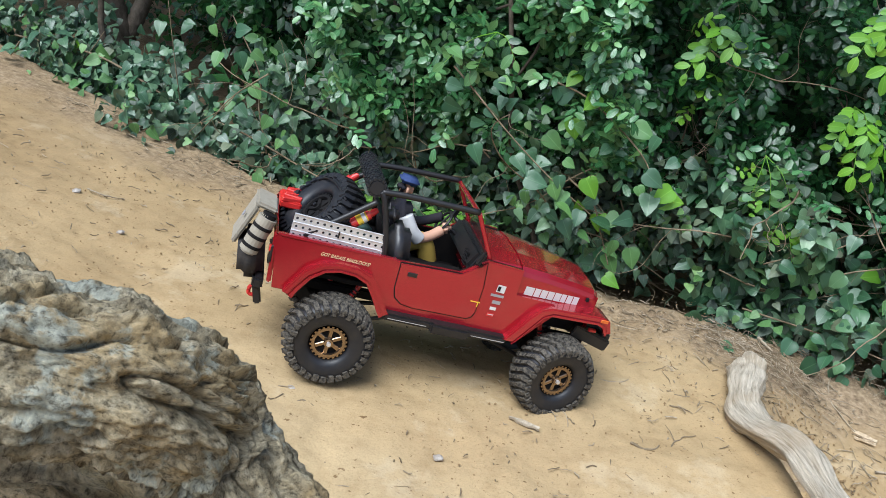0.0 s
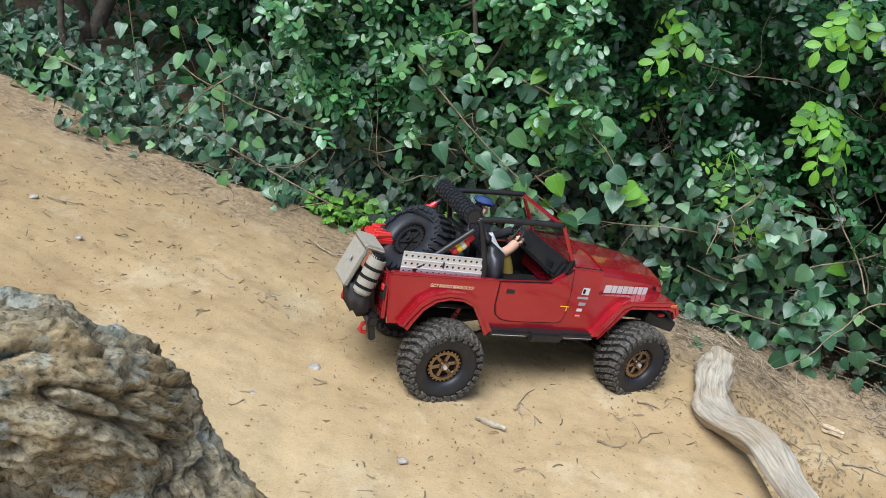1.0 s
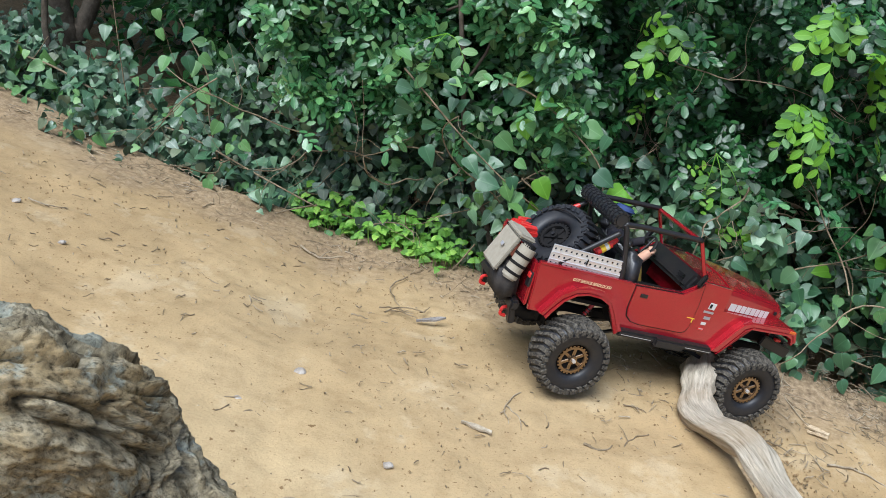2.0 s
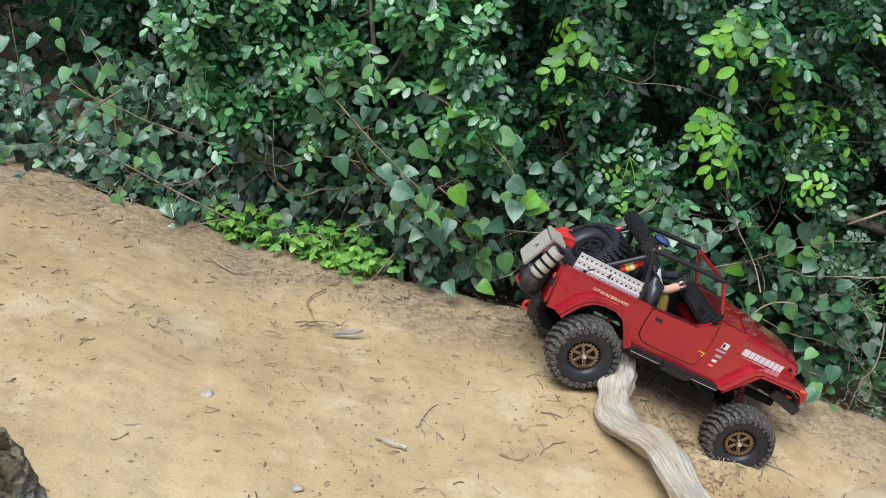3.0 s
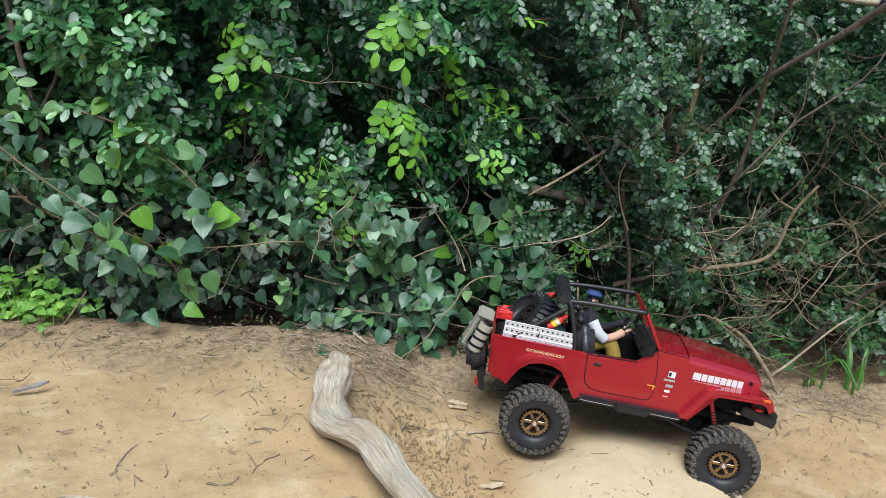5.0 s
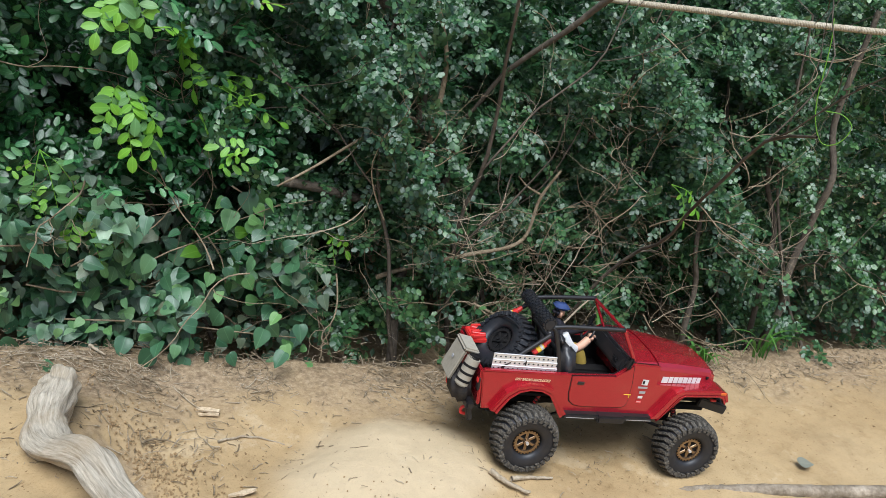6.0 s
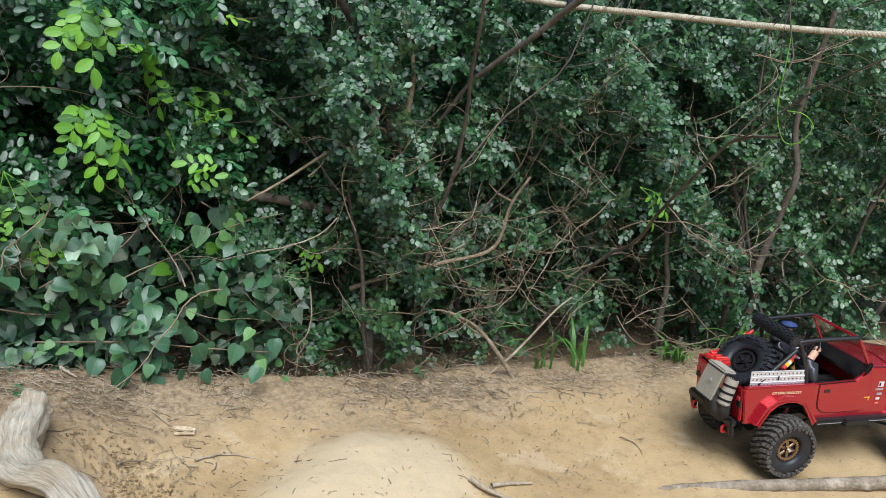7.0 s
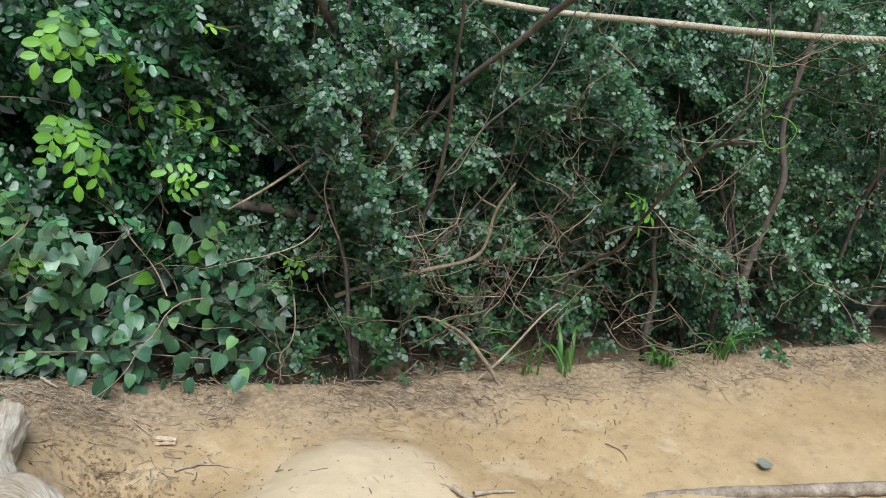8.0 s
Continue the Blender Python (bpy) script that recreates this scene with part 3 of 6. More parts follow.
# Near-black green: the wood's shade is put into this colour.
WOOD_SHADE = bark_material("shade_coloured_wood", (0.008, 0.018, 0.008), (0.03, 0.06, 0.025), 2.0)
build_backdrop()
tagged(thicket, "dark leafy thicket deep behind the hedge", "thicket", kind="stuff")


LEAF_MESHES = {}


def leaf_object(parent, kind, mat, place, direction, normal, size):
    """One large leaf, a piece of its creeper or sprig, on shared mesh data."""
    key = (kind, mat.name)
    if key not in LEAF_MESHES:
        v, f, u = TEMPLATES[kind]
        ob = mesh_object("leaf", v, f, mat, u)
        LEAF_MESHES[key] = ob.data
        bpy.data.objects.remove(ob)
    ob = new("leaf", LEAF_MESHES[key])
    rot = frames(np.array([direction], float), np.array([normal], float))[0]
    ob.matrix_basis = Matrix.Translation(place) @ Matrix(rot.tolist()).to_4x4() @ Matrix.Diagonal((size, size, size, 1))
    ob.parent = parent
    return ob


TO_EYE = np.array([-0.15, -1.0, 0.35])


def creeper(label, seed, line, count, size, mats, kinds=("heart", "ivy"), spread=0.03, runner=0.0016, face=TO_EYE):
    """A runner with large hanging leaves, each a piece of its own."""
    rnd = np.random.RandomState(seed)
    thing = new("creeper")
    tagged(thing, label, "creeper", "creepers on the hedge")
    p = spline(line, 60)
    soup = Soup()
    soup.tube(p, np.linspace(runner * 1.3, runner * 0.7, 60), 5)
    soup.make("runner", TWIG).parent = thing
    for k in range(count):
        q = p[rnd.randint(2, 59)] + rnd.randn(3) * spread
        d = np.array([rnd.randn() * 0.85, -0.35, -0.5 + rnd.randn() * 0.45])
        n = face + (0, 0, 0.35) + rnd.randn(3) * 0.42
        leaf_object(thing, kinds[rnd.randint(len(kinds))], mats[rnd.randint(len(mats))], q, d, n, size * rnd.uniform(0.6, 1.15))
    return thing


def sprig(label, seed, base, tips, size, mats, leaflets=9):
    """Bright young compound leaves on thin stalks, each leaflet a piece of its own."""
    rnd = np.random.RandomState(seed)
    thing = new("sprig")
    tagged(thing, label, "sprig", "young shoots")
    for tip in tips:
        b, t = np.array(base, float), np.array(tip, float)
        mid = (b + t) / 2 + np.array([0, -0.01, 0.015])
        p = spline([b, mid, t], 24)
        soup = Soup()
        soup.tube(p, np.linspace(0.0012, 0.0005, 24), 4)
        soup.make("stalk", LEAF_YOUNG).parent = thing
        stem = p[-1] - p[-8]
        stem /= np.linalg.norm(stem)
        n0 = TO_EYE + np.array([0, 0, 0.5]) + rnd.randn(3) * 0.35
        side = np.cross(stem, n0)
        side /= np.linalg.norm(side)
        n0 = np.cross(side, stem)
        for k in range(leaflets):
            last = k == leaflets - 1
            q = p[int(9 + 14 * k / (leaflets - 1))]
            d = stem * (1 if last else 0.5) + side * (0 if last else (0.9 if k % 2 else -0.9)) + rnd.randn(3) * 0.1
            leaf_object(thing, "oval", mats[rnd.randint(len(mats))], q, d, n0 + rnd.randn(3) * 0.2, size * 0.92 * rnd.uniform(0.7, 1.15) * (0.8 + 0.3 * k / leaflets))
    return thing


def ivy_bank(label, seed, n, x0, x1, z0, z1, size, kind="ivy", d0=-0.02, d1=0.14, keep=-0.9, main=LEAF_VINE):
    thing = new("ivy")
    tagged(thing, label, "ivy", "ivy at the hedge foot")
    scatter_foliage("old_foliage", LEAF_DULL, "heart" if kind == "ivy" else "ivy", seed + 3, n // 2, x0, x1, z0, z1, size * 0.85, d0, d1, 0.6, keep, 5, False).parent = thing
    scatter_foliage("foliage", main, kind, seed, n * 4 // 5, x0, x1, z0, z1, size, d0, d1, 0.6, keep, 5, False).parent = thing
    scatter_foliage("young_foliage", LEAF_VINE_LIGHT, "heart", seed + 7, n // 12, x0, x1, z0, z1, size * 0.8, d0 - 0.02, d0 + 0.05, 0.5, keep, 5, False).parent = thing
    rnd = np.random.RandomState(seed)
    soup = Soup()
    c, out, d, h, s = hedge_points(rnd, 7, station(x0), station(x1), 0.05, z1, 0.0, 0.1)
    for k in range(7):
        branch(soup, rnd, c[k], rnd.randn(3) * np.array([1, 0.5, 0.4]), 0.35, 0.0018, 1, 5, 0.2)
    ob = soup.make("runner_tangle", TWIG)
    ob["kind"] = "stuff"
    ob.parent = thing
    return thing


ivy_bank("dark green ivy over the slope's shoulder", 31, 3600, -1.5, -0.12, -0.06, 0.055, 0.034, "ivy", -0.06, 0.14, -0.9, LEAF_IVY)
ivy_bank("dark green ivy at the hedge foot", 32, 3000, -0.45, 0.2, -0.04, 0.25, 0.033, "ivy", 0.04, 0.2, -0.9, LEAF_IVY)
ivy_bank("dull green ivy hanging over the hedge", 33, 2600, 0.1, 0.7, -0.03, 0.30, 0.032, "ivy", 0.0, 0.16, -0.9, LEAF_IVY)
ivy_bank("broad heart-leaved creeper at the hedge foot", 34, 1100, 0.55, 1.02, -0.03, 0.22, 0.039, "heart", -0.04, 0.1, -0.9, LEAF_VINE)

# pale creeper hanging before the hedge
creeper("pale green heart-leaved creeper hanging over the hedge", 41, [(0.20, 1.50, 0.84), (0.26, 1.44, 0.82), (0.32, 1.38, 0.77), (0.36, 1.35, 0.72), (0.37, 1.34, 0.67)], 26, 0.042,
        [LEAF_VINE_LIGHT, LEAF_VINE_LIGHT, LEAF_YOUNG, LEAF_VINE], ("heart",), 0.026)
creeper("green creeper with broad pointed leaves", 42, [(0.02, 1.52, 0.86), (0.06, 1.48, 0.82), (0.12, 1.46, 0.75), (0.20, 1.43, 0.67), (0.28, 1.42, 0.60)], 34, 0.041,
        [LEAF_VINE, LEAF_VINE_LIGHT, LEAF_VINE], ("ivy", "heart"), 0.035)
creeper("green creeper with yellow-green hanging leaves", 43, [(0.24, 1.46, 0.66), (0.29, 1.46, 0.61), (0.31, 1.46, 0.55), (0.33, 1.45, 0.48)], 26, 0.042,
        [LEAF_VINE, LEAF_VINE_LIGHT, LEAF_YOUNG, LEAF_VINE], ("heart", "ivy"), 0.032)
creeper("round blue-green leaves with young yellow shoots", 44, [(0.93, 1.39, 0.60), (0.96, 1.37, 0.57), (0.98, 1.36, 0.53), (0.96, 1.36, 0.48)], 18, 0.046,
        [LEAF_VINE, LEAF_VINE, LEAF_VINE_LIGHT], ("heart",), 0.028)
creeper("yellow-green creeper leaves low in the hedge", 45, [(0.88, 1.41, 0.50), (0.90, 1.40, 0.45), (0.90, 1.39, 0.40)], 9, 0.045, [LEAF_VINE_LIGHT, LEAF_YOUNG, LEAF_VINE], ("heart",), 0.028)
creeper("broad green heart leaves at the trail's edge", 46, [(0.60, 1.42, 0.40), (0.75, 1.36, 0.37), (0.88, 1.31, 0.33), (1.00, 1.28, 0.29)], 30, 0.040,
        [LEAF_VINE, LEAF_VINE, LEAF_VINE, LEAF_VINE_LIGHT], ("heart",), 0.035)
creeper("pale leafy runner arching over the ivy", 47, [(-1.05, 2.0, 0.84), (-0.82, 1.93, 0.80), (-0.62, 1.86, 0.70), (-0.45, 1.76, 0.66), (-0.30, 1.68, 0.60), (-0.16, 1.62, 0.54)], 40, 0.034,
        [LEAF_VINE, LEAF_VINE_LIGHT, LEAF_VINE], ("heart", "ivy"), 0.045, 0.0025)
creeper("leafy shoot rising before the dark thicket", 48, [(-0.40, 1.74, 0.62), (-0.41, 1.75, 0.72), (-0.40, 1.74, 0.80), (-0.45, 1.76, 0.92)], 26, 0.036,
        [LEAF_VINE_LIGHT, LEAF_VINE, LEAF_VINE], ("heart",), 0.03, 0.0018)
creeper("thin upright shoot with grey-green leaves", 49, [(-0.62, 1.86, 0.66), (-0.62, 1.86, 0.80), (-0.62, 1.87, 0.95)], 20, 0.034, [LEAF_VINE], ("ivy",), 0.03, 0.0014)
creeper("two large yellow-green leaves on a thin shoot", 50, [(-0.95, 1.98, 0.74), (-0.86, 1.95, 0.80), (-0.80, 1.93, 0.86)], 7, 0.045, [LEAF_VINE_LIGHT, LEAF_YOUNG], ("heart",), 0.03)

Y = [LEAF_YOUNG, LEAF_YOUNG, LEAF_VINE_LIGHT]
sprig("bright yellow-green young compound leaves", 61, (0.76, 1.46, 0.80), [(0.70, 1.40, 0.73), (0.745, 1.385, 0.69), (0.78, 1.385, 0.68), (0.80, 1.40, 0.735), (0.72, 1.40, 0.77), (0.76, 1.39, 0.755), (0.79, 1.39, 0.71)], 0.030, Y)
sprig("bright green young compound leaves", 62, (0.79, 1.47, 0.98), [(0.76, 1.41, 0.93), (0.72, 1.41, 0.90), (0.80, 1.40, 0.91), (0.77, 1.40, 0.87)], 0.034, Y)
sprig("long bright green compound leaf", 63, (0.885, 1.46, 0.92), [(0.887, 1.43, 0.785), (0.875, 1.44, 0.85)], 0.030, Y, 11)
sprig("yellow-green leaves on an arching shoot", 64, (0.90, 1.46, 0.80), [(1.01, 1.42, 0.765), (1.06, 1.40, 0.775), (1.03, 1.37, 0.715), (1.00, 1.39, 0.72)], 0.032, Y, 5)
sprig("bright young shoots among dark leaves", 65, (0.50, 1.52, 0.92), [(0.47, 1.46, 0.88), (0.52, 1.45, 0.90), (0.44, 1.46, 0.86), (0.49, 1.45, 0.93)], 0.032, Y, 7)
sprig("light green shoots high in the hedge", 66, (0.10, 1.54, 0.92), [(0.06, 1.48, 0.86), (0.13, 1.47, 0.88), (0.0, 1.50, 0.87)], 0.032, [LEAF_VINE_LIGHT, LEAF_DARK], 7)
sprig("mid-green drooping compound leaves", 67, (0.62, 1.48, 0.70), [(0.58, 1.43, 0.62), (0.62, 1.42, 0.60), (0.66, 1.42, 0.62)], 0.030, [LEAF_DARK, LEAF_VINE_LIGHT], 9)
sprig("mid-green compound leaves low in the hedge", 68, (0.66, 1.46, 0.58), [(0.62, 1.41, 0.53), (0.67, 1.39, 0.50), (0.70, 1.40, 0.52)], 0.030, [LEAF_VINE_LIGHT, LEAF_DARK, LEAF_YOUNG], 9)
sprig("small light green sprig on the shrub", 69, (1.80, 0.98, 0.55), [(1.79, 0.93, 0.48), (1.82, 0.92, 0.50)], 0.026, [LEAF_VINE_LIGHT, LEAF_YOUNG], 9)
sprig("small yellow-green leaves in the tangle", 70, (1.13, 1.38, 0.46), [(1.12, 1.33, 0.42), (1.15, 1.33, 0.43)], 0.022, [LEAF_VINE_LIGHT, LEAF_YOUNG], 7)


def clover_patch():
    """Clover: three round leaflets on each short stalk."""
    rnd = np.random.RandomState(8)
    thing = new("clover_patch")
    tagged(thing, "bright green clover patch at the trail's edge", "clover")
    P, D, N, S = [], [], [], []
    soup = Soup()
    for _ in range(230):
        t = rnd.rand()
        x = -0.20 + 0.33 * t + rnd.randn() * 0.018
        y = 1.685 - 0.15 * t + rnd.randn() * 0.03 - 0.01
        z = on_ground(x, y) + abs(rnd.randn()) * 0.030 + 0.012 + 0.5 * max(0, y - (1.70 - 0.15 * t))
        c = np.array([x, y, z])
        soup.tube(np.array([(x + rnd.randn() * 0.01, y + 0.005, on_ground(x, y) - 0.01), c - (0, 0, 0.002)]), np.array([0.0007, 0.0005]), 4)
        a0 = rnd.rand() * 6.28
        n = np.array([rnd.randn() * 0.5, -0.6 + rnd.randn() * 0.5, 1.0])
        for k in range(3):
            a = a0 + k * 2.094
            P.append(c), D.append((math.cos(a), math.sin(a), 0.25 * math.sin(a) + rnd.randn() * 0.12)), N.append(n), S.append(0.0150 * rnd.uniform(0.7, 1.2))
    leaves_mesh("leaf_cover", LEAF_CLOVER, "heart", np.array(P), -np.array(D), np.array(N), np.array(S)).parent = thing
    # leaflets meet at their points
    bed = soup.make("stalk_bed", LEAF_CLOVER)
    bed["kind"] = "stuff"
    bed.parent = thing


clover_patch()


def grass_tuft(label, seed, x, y, blades, length):
    rnd = np.random.RandomState(seed)
    thing = new("grass_tuft")
    tagged(thing, label, "grass", "grass tufts")
    for k in range(blades):
        a = rnd.rand() * 6.28
        d = np.array([math.cos(a), math.sin(a), 0])
        base = np.array([x, y, on_ground(x, y) - 0.02]) + rnd.randn(3) * np.array([0.012, 0.012, 0])
        l = length * rnd.uniform(0.5, 1.1)
        p = spline([base, base + d * l * 0.10 + (0, 0, l * 0.55), base + d * l * 0.40 + (0, 0, l * 0.82), base + d * l * 0.88 + (0, 0, l * rnd.uniform(0.55, 0.85))], 9)
        w = np.interp(np.linspace(0, 1, 9), [0, 0.4, 1], [0.0024, 0.0048, 0.0003])
        sd = np.cross(d, (0, 0, 1))
        v = np.vstack([p - sd * w[:, None], p + (0, 0, -0.001), p + sd * w[:, None]])
        f = [(i, i + 1, 9 + i + 1, 9 + i) for i in range(8)] + [(9 + i, 9 + i + 1, 18 + i + 1, 18 + i) for i in range(8)]
        u = np.vstack([np.stack([np.full(9, c), np.linspace(0, 1, 9)], 1) for c in (0.3, 0.5, 0.7)])
        mesh_object("blade", v, f, GRASS, u).parent = thing


grass_tuft("broad green grass blades at the shrub's foot", 1, 1.585, 1.06, 6, 0.17)
grass_tuft("upright green grass blades at the shrub's foot", 2, 1.675, 1.02, 5, 0.19)
grass_tuft("fine green grass at the shrub's foot", 3, 1.91, 0.90, 16, 0.09)
grass_tuft("sparse green grass under the shrub", 4, 2.04, 0.82, 9, 0.13)


def limb(name, thing, line, r0, r1, mat=BARK, seed=0, sides=9):
    soup = Soup()
    soup.tube(spline(line, 40), np.linspace(r0, r1, 40), sides, 0.05, seed)
    soup.make(name, mat).parent = thing


def nearer(line, share=0.91):
    """Bring a limb forward to the face of the shrub."""
    c = np.array([0.3, -0.01, 1.09])
    return [tuple(c + (np.array(p) - c) * share) for p in line]


def old_shrub():
    thing = new("shrub")
    tagged(thing, "old crooked shrub with grey-brown bare limbs", "shrub", "shrubs of the hedge")
    limb("trunk", thing, nearer([(1.245, 1.30, 0.08), (1.308, 1.359, 0.26), (1.44, 1.463, 0.382), (1.507, 1.524, 0.487), (1.478, 1.523, 0.607)], 0.97), 0.012, 0.008)
    limb("limb", thing, nearer([(1.478, 1.50, 0.600), (1.429, 1.47, 0.655), (1.302, 1.46, 0.635), (1.132, 1.42, 0.597), (1.03, 1.40, 0.577)]), 0.0045, 0.002, TWIG)
    limb("limb", thing, nearer([(1.478, 1.46, 0.59), (1.505, 1.45, 0.70), (1.510, 1.44, 0.80), (1.49, 1.45, 0.92)]), 0.007, 0.004, TWIG)
    limb("limb", thing, nearer([(1.478, 1.50, 0.60), (1.49, 1.50, 0.757), (1.445, 1.52, 0.837), (1.366, 1.52, 0.95), (1.33, 1.52, 1.08)]), 0.011, 0.008)
    limb("limb", thing, nearer([(1.50, 1.50, 0.58), (1.568, 1.42, 0.655), (1.616, 1.345, 0.764), (1.656, 1.20, 0.874), (1.665, 1.12, 0.935), (1.67, 1.02, 1.0)], 0.96), 0.004, 0.008)
    limb("limb", thing, nearer([(1.10, 1.50, 0.55), (1.159, 1.48, 0.533), (1.335, 1.47, 0.465), (1.50, 1.47, 0.45), (1.60, 1.5, 0.50)], 0.94), 0.011, 0.009)
    limb("branch", thing, [(1.25, 1.36, 0.33), (1.312, 1.32, 0.352), (1.403, 1.228, 0.391), (1.518, 1.17, 0.416), (1.552, 1.15, 0.518), (1.58, 1.12, 0.585)], 0.006, 0.003, TWIG)
    limb("branch", thing, [(1.556, 1.15, 0.525), (1.53, 1.17, 0.545), (1.51, 1.18, 0.57)], 0.003, 0.0015, TWIG)
    limb("branch", thing, [(1.49, 1.05, 0.12), (1.46, 1.09, 0.20), (1.43, 1.13, 0.26), (1.38, 1.17, 0.30)], 0.006, 0.003, TWIG)
    limb("branch", thing, [(1.40, 1.12, 0.11), (1.49, 1.07, 0.19), (1.58, 1.03, 0.285), (1.63, 1.02, 0.31)], 0.0035, 0.0015, PALE_TWIG)
    rnd = np.random.RandomState(3)
    for mat, count in ((PALE_TWIG, 46), (TWIG, 60)):
        soup = Soup()
        for k in range(count):
            t = rnd.rand()
            q = np.array([1.05 + 1.05 * t, 1.33 - 0.46 * t + rnd.uniform(-0.03, 0.12), 0.15 + rnd.uniform(0.0, 0.48)])
            branch(soup, rnd, q, rnd.randn(3) * np.array([1, 0.5, 0.7]) + (0, -0.2, 0.1), rnd.uniform(0.10, 0.26), rnd.uniform(0.0009, 0.0020), 2, 4, 0.15)
        ob = soup.make("bare_twig_tangle", mat)
        ob["kind"] = "stuff"
        ob.parent = thing


old_shrub()


def stem_shrub():
    thing = new("shrub")
    tagged(thing, "shrub with two upright bare brown stems", "shrub", "shrubs of the hedge")
    limb("stem", thing, [(2.17, 0.90, 0.0), (2.20, 0.86, 0.16), (2.18, 0.85, 0.27), (2.24, 0.84, 0.42), (2.25, 0.82, 0.53), (2.29, 0.86, 0.66), (2.33, 0.83, 0.92)], 0.011, 0.007)
    limb("stem", thing, [(2.17, 0.92, 0.0), (2.15, 0.90, 0.2), (2.21, 0.92, 0.36), (2.18, 0.95, 0.50), (2.22, 0.97, 0.62), (2.25, 0.94, 0.8)], 0.008, 0.005)
    limb("stem", thing, [(1.95, 0.98, 0.02), (1.93, 0.97, 0.14), (1.97, 0.98, 0.25), (1.96, 0.99, 0.37), (2.03, 1.02, 0.55)], 0.009, 0.005)


stem_shrub()


def trunk_thing():
    thing = new("tree")
    tagged(thing, "small forked brown tree trunk in deep shade under an added unseen crown", "tree")
    limb("trunk", thing, [(-0.93, 2.30, 0.45), (-0.915, 2.298, 0.745), (-0.925, 2.31, 0.90), (-0.94, 2.32, 1.3)], 0.045, 0.03, BARK, 2, 14)
    rnd = np.random.RandomState(6)
    # Crown leaves out of view, added to keep sky light off the thicket below.
    n = 2600
    c = np.stack([rnd.uniform(-2.4, -0.1, n), rnd.uniform(1.75, 3.4, n), rnd.uniform(1.45, 2.3, n)], 1)
    d = rnd.randn(n, 3)
    crown = leaves_mesh("crown", LEAF_DARK, "coarse", c, d, rnd.randn(n, 3) * 0.5 + (0, 0, 1), rnd.uniform(0.08, 0.14, n))
    crown.parent = thing
    limb("limb", thing, [(-0.915, 2.30, 0.76), (-0.87, 2.32, 0.83), (-0.82, 2.34, 0.95), (-0.78, 2.36, 1.2)], 0.026, 0.018, BARK, 3, 12)


trunk_thing()


def rope():
    """A two-strand laid rope tied to a limb."""
    thing = new("rope")
    tagged(thing, "grey hemp rope tied to a limb across the hedge", "rope")
    line = spline([(1.585, 1.235, 0.967), (1.67, 1.113, 0.946), (1.80, 0.955, 0.930), (1.924, 0.795, 0.914), (2.096, 0.593, 0.901), (2.5, 0.12, 0.89)], 500)
    tan = np.gradient(line, axis=0)
    tan /= np.linalg.norm(tan, axis=1)[:, None]
    a = np.cross(tan, (0, 0, 1.0))
    a /= np.linalg.norm(a, axis=1)[:, None]
    b = np.cross(tan, a)
    ang = np.linspace(0, 2 * np.pi * 70, 500)
    for k in range(3):
        o = ang + k * 2.094
        soup = Soup()
        soup.tube(line + (a * np.cos(o)[:, None] + b * np.sin(o)[:, None]) * 0.0036, 0.0036, 6)
        soup.make("strand", ROPE).parent = thing
    knot = Soup()
    rnd = np.random.RandomState(2)
    for k in range(4):
        t = np.linspace(0, 6.28, 18)
        knot.tube(np.stack([1.668 + 0.012 * np.cos(t) + 0.004 * k - 0.006, 1.114 + 0.012 * np.cos(t + 0.5), 0.946 + 0.014 * np.sin(t)], 1), 0.004, 6)
    knot.make("knot", MATT_ROPE).parent = thing


MATT_ROPE = bark_material("dark_cord", (0.012, 0.012, 0.02), (0.03, 0.03, 0.05), 3.0, 0.3)
rope()
curl = Soup()
curl.tube(spline([(1.93, 0.75, 0.93), (1.923, 0.743, 0.88), (1.904, 0.738, 0.757), (1.903, 0.715, 0.692), (1.915, 0.685, 0.692), (1.928, 0.67, 0.725), (1.922, 0.69, 0.748), (1.911, 0.719, 0.752)], 60), 0.0011, 5)
tagged(curl.make("tendril", LEAF_YOUNG), "thin yellow-green dangling tendril", "tendril")


# ---- twigs, stones and litter on the trail ----
def twig(label, ends, radius, mat=TWIG, bend=0.12, seed=0, fork=False):
    rnd = np.random.RandomState(seed)
    (x0, y0), (x1, y1) = ends
    n = 9
    t = np.linspace(0, 1, n)
    l = math.hypot(x1 - x0, y1 - y0)
    off = np.sin(t * np.pi) * l * bend * rnd.choice([-1, 1]) + rnd.randn(n) * l * 0.012
    x = x0 + (x1 - x0) * t - (y1 - y0) / l * off
    y = y0 + (y1 - y0) * t + (x1 - x0) / l * off
    z = height(x, y) + radius * 0.9 + 0.002 + rnd.rand(n) * 0.002
    soup = Soup()
    soup.tube(spline(np.stack([x, y, z], 1), 24), np.linspace(radius, radius * 0.5, 24), 6, 0.08, seed)
    if fork:
        k = 4
        q = np.array([x[k], y[k], z[k]])
        e = q + np.array([(x1 - x0) * 0.25 - (y1 - y0) * 0.3, (y1 - y0) * 0.25 + (x1 - x0) * 0.3, 0.004])
        soup.tube(np.array([q, (q + e) / 2 + (0, 0, 0.003), e]), np.array([radius * 0.6, radius * 0.5, radius * 0.3]), 5)
    return tagged(soup.make("twig", mat), label, "twig", "twigs on the trail")


